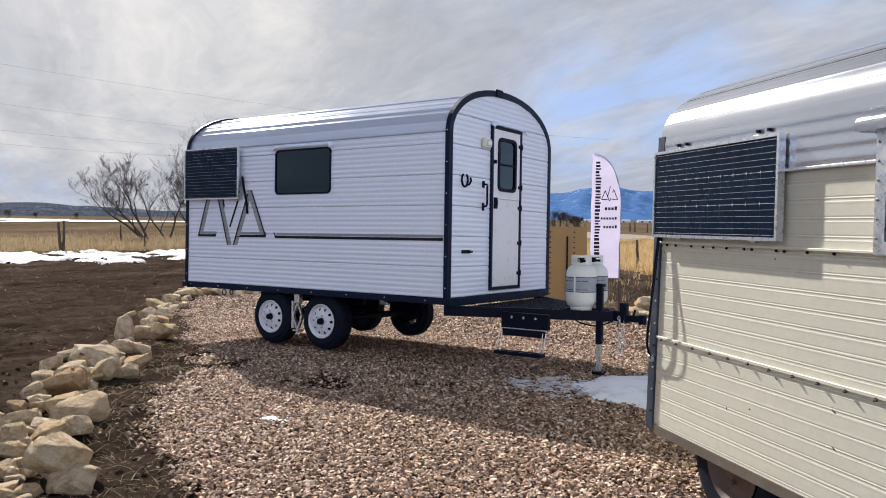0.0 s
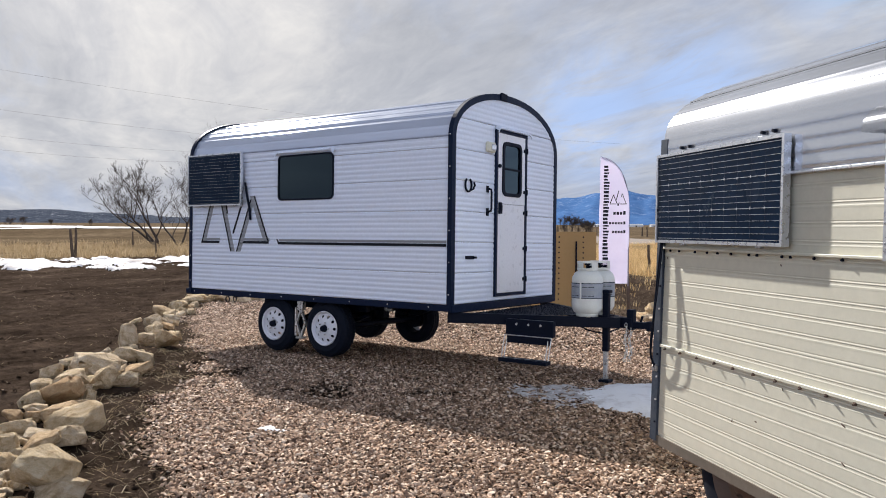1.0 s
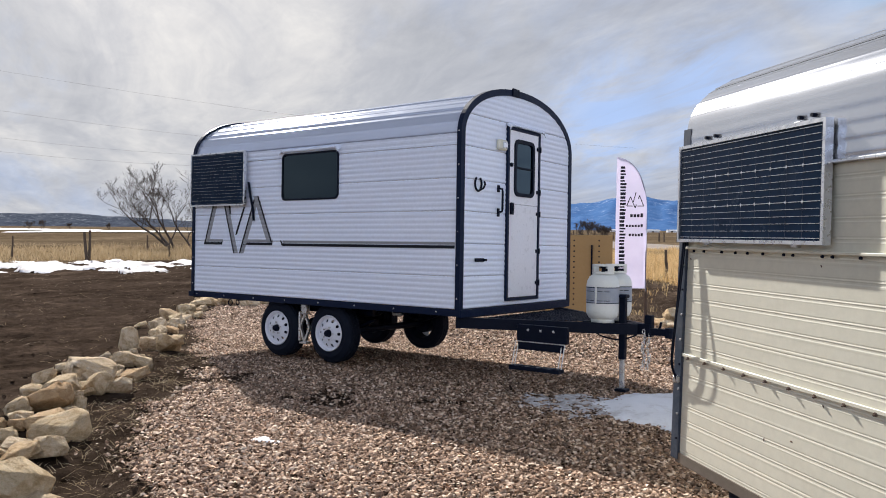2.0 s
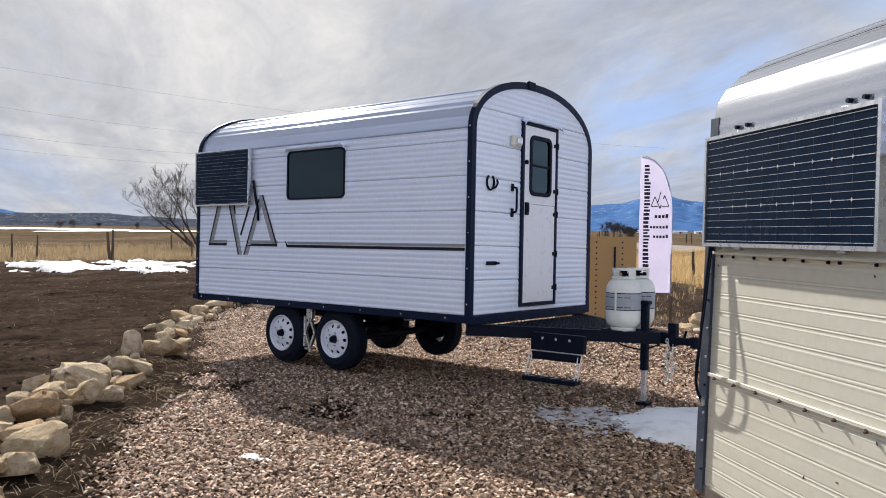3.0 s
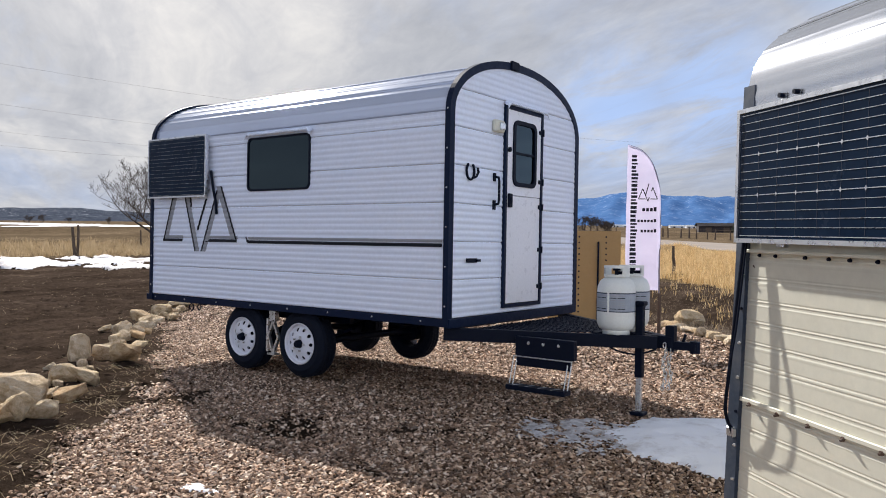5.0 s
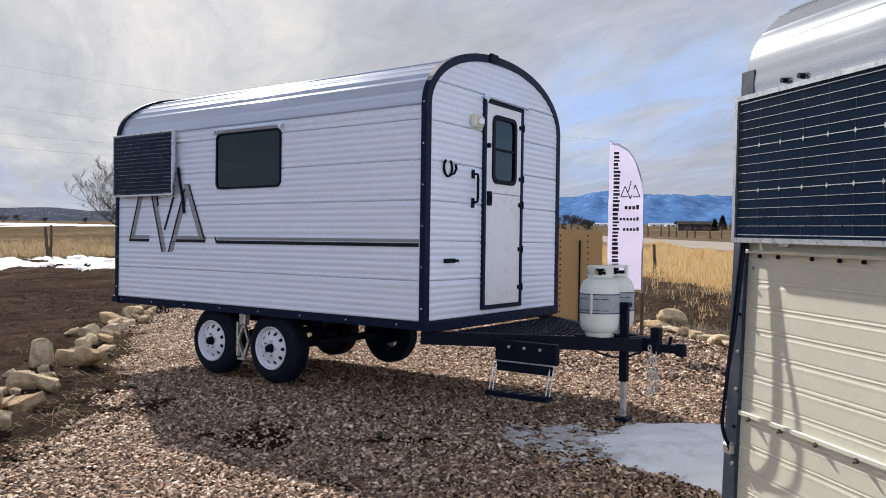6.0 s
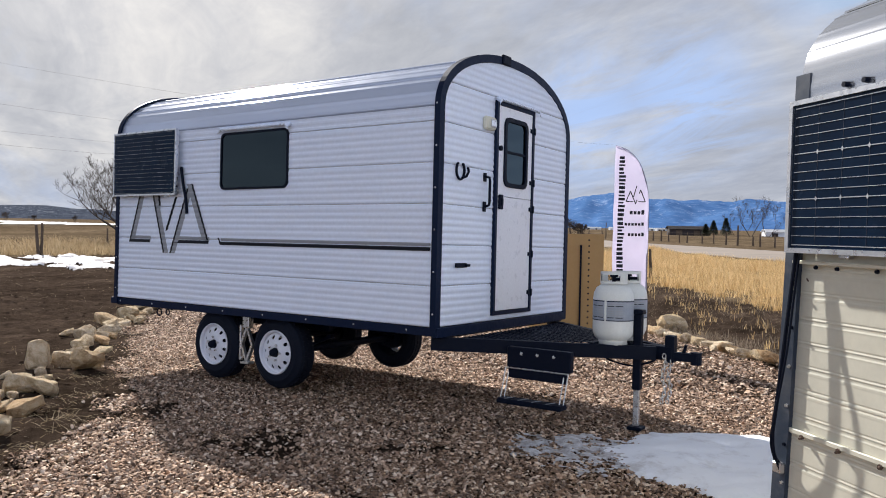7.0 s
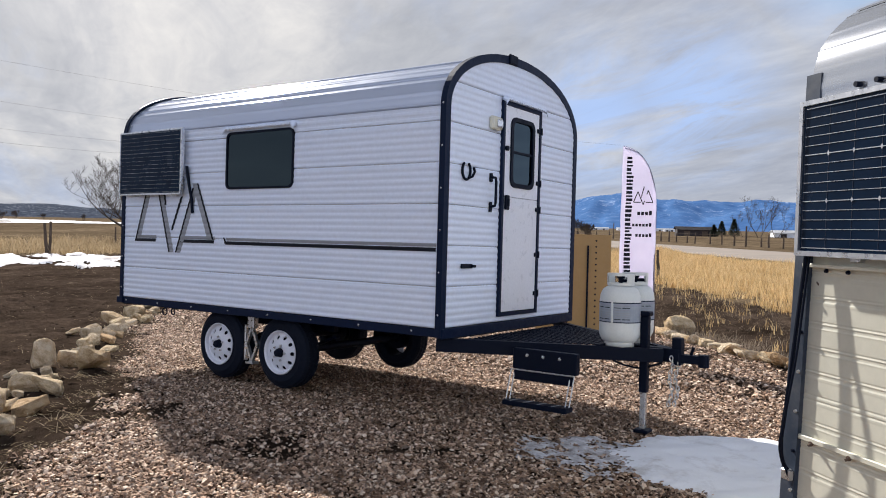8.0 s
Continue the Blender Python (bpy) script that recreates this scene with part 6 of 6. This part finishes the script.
# ---- loose rocks ----
def rock_mesh(seed):
    """A worn block of stone: a rough hull with its corners rubbed off."""
    q = random.Random(seed)
    b = bmesh.new()
    flat = q.uniform(0.62, 0.95)
    for _ in range(20):
        p = Vector((q.uniform(-1, 1), q.uniform(-1, 1), q.uniform(-1, 1)))
        big = max(abs(c) for c in p)
        p = p.normalized() * 0.45 + p / big * 0.55
        b.verts.new((p.x, p.y, p.z * flat))
    bmesh.ops.convex_hull(b, input=b.verts[:])
    bmesh.ops.delete(b, geom=[v for v in b.verts if not v.link_faces], context="VERTS")
    bmesh.ops.dissolve_limit(b, angle_limit=radians(14), verts=b.verts[:], edges=b.edges[:])
    bmesh.ops.bevel(b, geom=b.edges[:], offset=0.20, segments=3, affect="EDGES", profile=0.6, clamp_overlap=True)
    bmesh.ops.triangulate(b, faces=b.faces[:])
    long = [e for e in b.edges if e.calc_length() > 0.22]
    bmesh.ops.subdivide_edges(b, edges=long, cuts=2, use_grid_fill=True)
    bmesh.ops.triangulate(b, faces=b.faces[:])
    for v in b.verts:
        lump = noise.fractal(v.co * 1.5 + Vector((seed * 3.1, 0, 0)), 0.8, 2.2, 5)
        bed = math.sin(v.co.z * 9 + 2.0 * lump + seed)
        v.co *= 1 + 0.10 * lump + 0.016 * bed
    for f in b.faces:
        f.smooth = True
    me = bpy.data.meshes.new("rock")
    b.to_mesh(me)
    b.free()
    me.materials.append(ROCK)
    return me


ROCKS = [rock_mesh(s) for s in range(16)]
FAR_ROCKS = [(-4.19, -0.16, 0.34, 0.23), (-4.64, -0.15, 0.28, 0.22), (-4.59, -0.48, 0.31, 0.34), (-6.39, 1.12, 0.29, 0.23), (-7.32, 2.09, 0.28, 0.21), (-8.24, 2.59, 0.45, 0.22), (-8.91, 3.42, 0.4, 0.22), (-9.89, 4.48, 0.52, 0.19), (-7.07, 1.26, 0.23, 0.11), (-6.85, 1.75, 0.24, 0.16), (-7.75, 2.45, 0.26, 0.17), (-5.5, 0.45, 0.2, 0.12), (-4.5, 0.1, 0.22, 0.13)]
MID_ROCKS = [(-2.9, -1.89, 0.51, 0.29), (-3.54, -1.18, 0.27, 0.19), (-3.9, -1.49, 0.42, 0.18), (-3.41, -1.04, 0.36, 0.16), (-2.68, -1.56, 0.29, 0.17), (-2.13, -2.07, 0.25, 0.16), (-2.22, -2.2, 0.26, 0.25), (-2.77, -1.91, 0.3, 0.17), (-3.05, -2.25, 0.27, 0.17), (-2.57, -2.59, 0.23, 0.15), (-2.32, -2.47, 0.3, 0.21), (-2.0, -2.75, 0.42, 0.21), (-1.7, -3.1, 0.2, 0.14), (-1.41, -3.06, 0.35, 0.16), (-1.06, -3.14, 0.44, 0.23), (-1.88, -2.56, 0.12, 0.15), (-2.05, -2.96, 0.21, 0.16), (-2.48, -2.21, 0.19, 0.14), (-3.09, -1.63, 0.21, 0.15), (-1.6, -3.31, 0.18, 0.11)]
NEAR_ROCKS = [(-1.2, -3.47, 0.26, 0.17), (-0.94, -3.47, 0.18, 0.12), (-0.64, -3.44, 0.25, 0.14), (-0.67, -3.59, 0.28, 0.11), (-0.39, -3.68, 0.16, 0.13), (-0.75, -3.77, 0.17, 0.14), (-0.52, -3.9, 0.19, 0.11), (-0.67, -3.99, 0.13, 0.12), (-0.31, -3.93, 0.15, 0.1), (-0.18, -3.9, 0.15, 0.13), (0.14, -3.98, 0.33, 0.28), (0.28, -3.97, 0.3, 0.17), (-0.25, -4.08, 0.15, 0.1), (0.07, -4.22, 0.16, 0.1), (0.22, -4.18, 0.16, 0.08), (-0.12, -4.14, 0.14, 0.09), (-1.09, -3.68, 0.15, 0.12), (-1.25, -3.6, 0.18, 0.1), (-1.49, -3.53, 0.16, 0.09), (0.4, -4.35, 0.2, 0.12), (0.12, -4.4, 0.18, 0.1)]

count = 0


def lay_rock(x, y, w, h, q, turn=45):
    """One stone of width w and height h, bedded in the soil."""
    global count
    ob = new("rock", ROCKS[count % len(ROCKS)])
    s = Vector((w * 0.52, w * q.uniform(0.32, 0.48), h * 0.62))
    p = on(x, y, h * 0.42)
    ob.matrix_basis = Matrix.Translation(p) @ Matrix.Rotation(radians(turn + q.uniform(-26, 26)), 4, "Z") @ pose(0, 0, 0, q.uniform(-18, 18), q.uniform(-24, 24), 0) @ Matrix.Diagonal((*s, 1))
    count += 1
    size = "large" if w > 0.28 else "small" if w < 0.16 else "middling"
    tagged(ob, size + " tan sandstone rock in the border of stones", "rock", "border rocks")


rng = random.Random(21)
for x, y, w, h in NEAR_ROCKS + MID_ROCKS + FAR_ROCKS:
    lay_rock(x, y, w * 0.92, h * 0.95, rng)
# small stones tucked between and under the large ones
for k in range(34):
    t = k / 33
    lay_rock(-1.3 - 3.0 * t + rng.uniform(-0.22, 0.22), -3.25 + 2.6 * t + rng.uniform(-0.22, 0.22), rng.uniform(0.09, 0.17), rng.uniform(0.06, 0.11), rng)
for k in range(22):
    t = k / 21
    lay_rock(0.3 - 1.5 * t + rng.uniform(-0.18, 0.18), -4.25 + 0.7 * t + rng.uniform(-0.18, 0.18), rng.uniform(0.07, 0.14), rng.uniform(0.05, 0.08), rng)
for k in range(26):
    t = k / 25
    lay_rock(-4.9 - 4.6 * t + rng.uniform(-0.15, 0.15), 0.1 + 4.0 * t + rng.uniform(-0.2, 0.2), rng.uniform(0.14, 0.26), rng.uniform(0.08, 0.15), rng)
for k in range(13):
    t = k / 12
    lay_rock(-10.2 + 1.2 * t + rng.uniform(-0.2, 0.2), 4.8 + 2.6 * t + rng.uniform(-0.1, 0.1), rng.uniform(0.35, 0.6), rng.uniform(0.16, 0.24), rng)
for k in range(17):
    t = k / 16
    lay_rock(-1.5 + 2.9 * t + rng.uniform(-0.08, 0.08), 8.45 - 3.0 * t + rng.uniform(-0.1, 0.1), rng.uniform(0.2, 0.36), rng.uniform(0.11, 0.18), rng)
lay_rock(-1.05, 8.75, 0.5, 0.30, rng)
lay_rock(1.5, 5.2, 0.32, 0.26, rng)

# ---- gravel, straw, grass ----


def scatter(name, mat, verts, faces_per, label, category):
    """One object from many small pieces: verts (n, k, 3) and the faces of one piece."""
    n, k, _ = verts.shape
    fc = np.asarray(faces_per)
    idx = (fc[None] + (np.arange(n) * k)[:, None, None]).reshape(-1, fc.shape[1])
    me = bpy.data.meshes.new(name)
    me.vertices.add(n * k)
    me.vertices.foreach_set("co", verts.astype(np.float32).ravel())
    me.loops.add(idx.size)
    me.loops.foreach_set("vertex_index", idx.ravel().astype(np.int32))
    me.polygons.add(len(idx))
    me.polygons.foreach_set("loop_start", (np.arange(len(idx)) * fc.shape[1]).astype(np.int32))
    me.update(calc_edges=True)
    me.materials.append(mat)
    return tagged(new(name, me), label, category, kind="stuff")


def gravel(seed, n, x0, x1, y0, y1, lo, hi, spread):
    r = np.random.RandomState(seed)
    x, y = r.uniform(x0, x1, n), r.uniform(y0, y1, n)
    jit = spread * wavy(x * 3, y * 3, 2.0) + r.normal(0, spread * 0.6, n)
    ok = inside(x + jit, y + jit * 0.7, PAD_EDGE)
    bare = wavy(x * 2.6, y * 2.6, 7.0) + 0.5 * wavy(x * 7, y * 7, 9.0)
    spot = np.minimum(np.hypot((x + 1.9) / 1.3, y + 1.05), np.hypot((x + 0.65) / 1.4, y + 1.1)) + 0.12 * wavy(x * 9, y * 9)
    thin = ((bare > 1.2) & (x < 0.5) | (spot < 0.24)) & (r.uniform(size=n) < 0.85)
    ok &= ~thin
    x, y = x[ok], y[ok]
    n = len(x)
    ring = [(math.cos(k * 1.2566), math.sin(k * 1.2566), -0.15) for k in range(5)]
    base = np.array(ring + [(0.42, 0.25, 0.9), (-0.38, -0.1, 0.8)])
    faces = [(0, 1, 5), (1, 6, 5), (1, 2, 6), (2, 3, 6), (3, 5, 6), (3, 4, 5), (4, 0, 5)]
    rad = r.uniform(lo, hi, n) * np.where(r.uniform(size=n) < 0.12, 1.45, 1.0)
    sc = np.stack([rad, rad * r.uniform(0.5, 0.8, n), rad * r.uniform(0.25, 0.55, n)], -1)
    v = base[None] * (1 + r.uniform(-0.22, 0.22, (n, len(base), 1))) * sc[:, None]
    a, b, c = r.uniform(0, 2 * np.pi, n), r.normal(0, 0.42, n), r.normal(0, 0.42, n)
    ca, sa, cb, sb, cc, sc2 = np.cos(a), np.sin(a), np.cos(b), np.sin(b), np.cos(c), np.sin(c)
    yv, zv = v[..., 1] * cb[:, None] - v[..., 2] * sb[:, None], v[..., 1] * sb[:, None] + v[..., 2] * cb[:, None]
    xv, zv = v[..., 0] * cc[:, None] + zv * sc2[:, None], -v[..., 0] * sc2[:, None] + zv * cc[:, None]
    X = xv * ca[:, None] - yv * sa[:, None] + x[:, None]
    Y = xv * sa[:, None] + yv * ca[:, None] + y[:, None]
    Z = zv + (relief(x, y) + 0.012 + r.uniform(-0.010, 0.016, n))[:, None]
    scatter("gravel", PEBBLE, np.stack([X, Y, Z], -1), faces, "pinkish tan crushed gravel covering the pad", "gravel")


gravel(1, 120000, -2.6, 3.3, -4.6, -0.6, 0.010, 0.0195, 0.10)
gravel(2, 120000, -7.6, 3.1, -0.6, 3.0, 0.011, 0.021, 0.12)
gravel(3, 50000, -10.2, 3.2, 3.0, 8.4, 0.016, 0.028, 0.14)
gravel(4, 6000, -6.0, 3.0, -4.5, 7.0, 0.010, 0.017, 0.9)


def blades(name, mat, x, y, h, w, lean, seed, label, category, base=None, least=0.2):
    """Bent blades: two faces each."""
    r = np.random.RandomState(seed)
    n = len(x)
    a, b = r.uniform(0, 2 * np.pi, n), r.uniform(0, 2 * np.pi, n)
    z = relief(x, y) if base is None else base
    ln = lean * r.uniform(least, 1.0, n)
    dx, dy = np.cos(b) * ln * h, np.sin(b) * ln * h
    wx, wy = np.cos(a) * w / 2, np.sin(a) * w / 2
    up = np.sqrt(np.clip(1 - ln ** 2, 0.02, 1)) * h
    P = np.stack([np.stack([x - wx, y - wy, z], -1), np.stack([x + wx, y + wy, z], -1), np.stack([x + wx * 0.7 + dx * 0.4, y + wy * 0.7 + dy * 0.4, z + up * 0.6], -1), np.stack([x - wx * 0.7 + dx * 0.4, y - wy * 0.7 + dy * 0.4, z + up * 0.6], -1), np.stack([x + dx, y + dy, z + up], -1), np.stack([x + dx, y + dy, z + up], -1) + 0.001], 1)
    return scatter(name, mat, P, [[0, 1, 2, 3], [3, 2, 5, 4]], label, category)


def tufts(seed, n, per, place, spread):
    r = np.random.RandomState(seed)
    x, y = place(r, n)
    x = (x[:, None] + r.normal(0, spread, (n, per))).ravel()
    y = (y[:, None] + r.normal(0, spread, (n, per))).ravel()
    return x, y, r


def west(r, n):
    d = 39.3 + 22 * r.uniform(size=n) ** 1.7
    u = r.uniform(-30, 34, n)
    return 4.2 - 0.866 * d + 0.5 * u, -6.2 + 0.5 * d + 0.866 * u


def north(r, n):
    x = r.uniform(-17, 6, n)
    edge = 13.2 - 0.94 * x
    y = edge + 18 * r.uniform(size=n) ** 1.2
    ok = wavy(x * 0.9, y * 0.9, 3.0) > -0.45 + 0.5 * np.exp(-(y - edge) / 1.6)
    y = np.where(ok, y, y + 4)
    return x, np.minimum(y, 34.2 + ROAD_SLANT * x)


x, y, r = tufts(1, 8200, 6, west, 0.16)
blades("tall_grass", PALEGRASS, x, y, r.uniform(0.22, 0.62, len(x)) * (0.85 + 0.35 * wavy(x * 0.5, y * 0.5)), 0.024, 0.8, 11, "tall dry golden grass along the field", "grass")
x, y, r = tufts(2, 10500, 9, north, 0.11)
blades("tall_grass", GRASS, x, y, r.uniform(0.22, 0.55, len(x)) * (0.75 + 0.35 * wavy(x * 0.8, y * 0.8)), 0.013, 0.6, 12, "tall dry golden grass between the pad and the road", "grass")


def weeds_edge(r, n):
    t = r.uniform(size=n)
    x = np.where(r.uniform(size=n) < 0.6, -1.5 + 4.5 * t, -7 + 9 * t)
    return x, 8.7 - 1.05 * (x + 1.6) * (x > -1.6) + r.normal(0, 0.4, n) + 0.35


x, y, r = tufts(3, 420, 7, weeds_edge, 0.07)
blades("dead_weeds", WEED, x, y, r.uniform(0.05, 0.2, len(x)), 0.008, 0.9, 13, "grey dead weeds by the stones", "weeds")


def verge(r, n):
    """The strip of dead growth in front of the tall grass."""
    x = r.uniform(-9, 4, n)
    y0 = np.where(x > -1.6, 8.6 - 1.05 * (x + 1.6), 8.7)
    return x, y0 + (13.4 - 0.94 * x - y0) * r.uniform(size=n) ** 0.45


x, y, r = tufts(21, 1300, 5, verge, 0.12)
blades("dead_weeds", WEED, x, y, r.uniform(0.04, 0.12, len(x)), 0.007, 0.985, 22, "grey-tan dead weeds lying before the tall grass", "weeds", None, 0.85)
x, y, r = tufts(23, 240, 6, verge, 0.07)
blades("tall_grass", GRASS, x, y, r.uniform(0.08, 0.2, len(x)), 0.010, 0.6, 24, "short tufts of dry golden grass", "grass")


def straw_edge(r, n):
    t = r.uniform(size=n)
    k = np.interp(t, np.linspace(0, 1, 8), np.arange(8))
    ex = np.interp(k, np.arange(8), [p[0] for p in PAD_EDGE[:8]])
    ey = np.interp(k, np.arange(8), [p[1] for p in PAD_EDGE[:8]])
    o = r.normal(0.25, 0.28, n)
    return ex - 0.65 * o, ey - 0.75 * o


x, y, r = tufts(4, 420, 4, straw_edge, 0.07)
n = len(x)
blades("straw_litter", STRAW, x, y, r.uniform(0.03, 0.14, n), 0.0055, 0.995, 14, "pale straw stalks littered along the gravel's edge", "straw", relief(x, y) + 0.012, 0.93)
r = np.random.RandomState(15)
x, y = r.uniform(-24, -1, 2600), r.uniform(-6, 16, 2600)
ok = ~inside(x, y, PAD_EDGE)
x, y = x[ok], y[ok]
blades("straw_litter", STRAW, x, y, r.uniform(0.05, 0.2, len(x)), 0.006, 0.995, 16, "stray straw stalks scattered over bare soil", "straw", relief(x, y) + 0.006, 0.95)


def clods(seed, n):
    """Lumps of soil."""
    r = np.random.RandomState(seed)
    x, y = r.uniform(-16, 2.5, n), r.uniform(-5.5, 12, n)
    near = np.hypot(x - 2, y + 5)
    ok = ~inside(x, y, PAD_EDGE) & (r.uniform(size=n) < np.clip(5 / near, 0.05, 1) ** 1.5)
    x, y = x[ok], y[ok]
    n = len(x)
    base = np.array([(1, 0, 0), (-1, 0, 0), (0, 1, 0), (0, -1, 0), (0, 0, 1), (0, 0, -1)], float)
    faces = [(4, 0, 2), (4, 2, 1), (4, 1, 3), (4, 3, 0), (5, 2, 0), (5, 1, 2), (5, 3, 1), (5, 0, 3)]
    s = r.gamma(2.0, 0.006, n) + 0.005
    a = r.uniform(0, 6.28, n)
    v = base[None] * r.uniform(0.5, 1.3, (n, 6, 1)) * s[:, None, None] * np.array([1, 1, 0.6])
    X = v[..., 0] * np.cos(a)[:, None] - v[..., 1] * np.sin(a)[:, None] + x[:, None]
    Y = v[..., 0] * np.sin(a)[:, None] + v[..., 1] * np.cos(a)[:, None] + y[:, None]
    ob = scatter("soil_clods", SOIL, np.stack([X, Y, v[..., 2] + relief(x, y)[:, None] + 0.004], -1), faces, "crumbled lumps of dark soil", "soil")


clods(6, 14000)
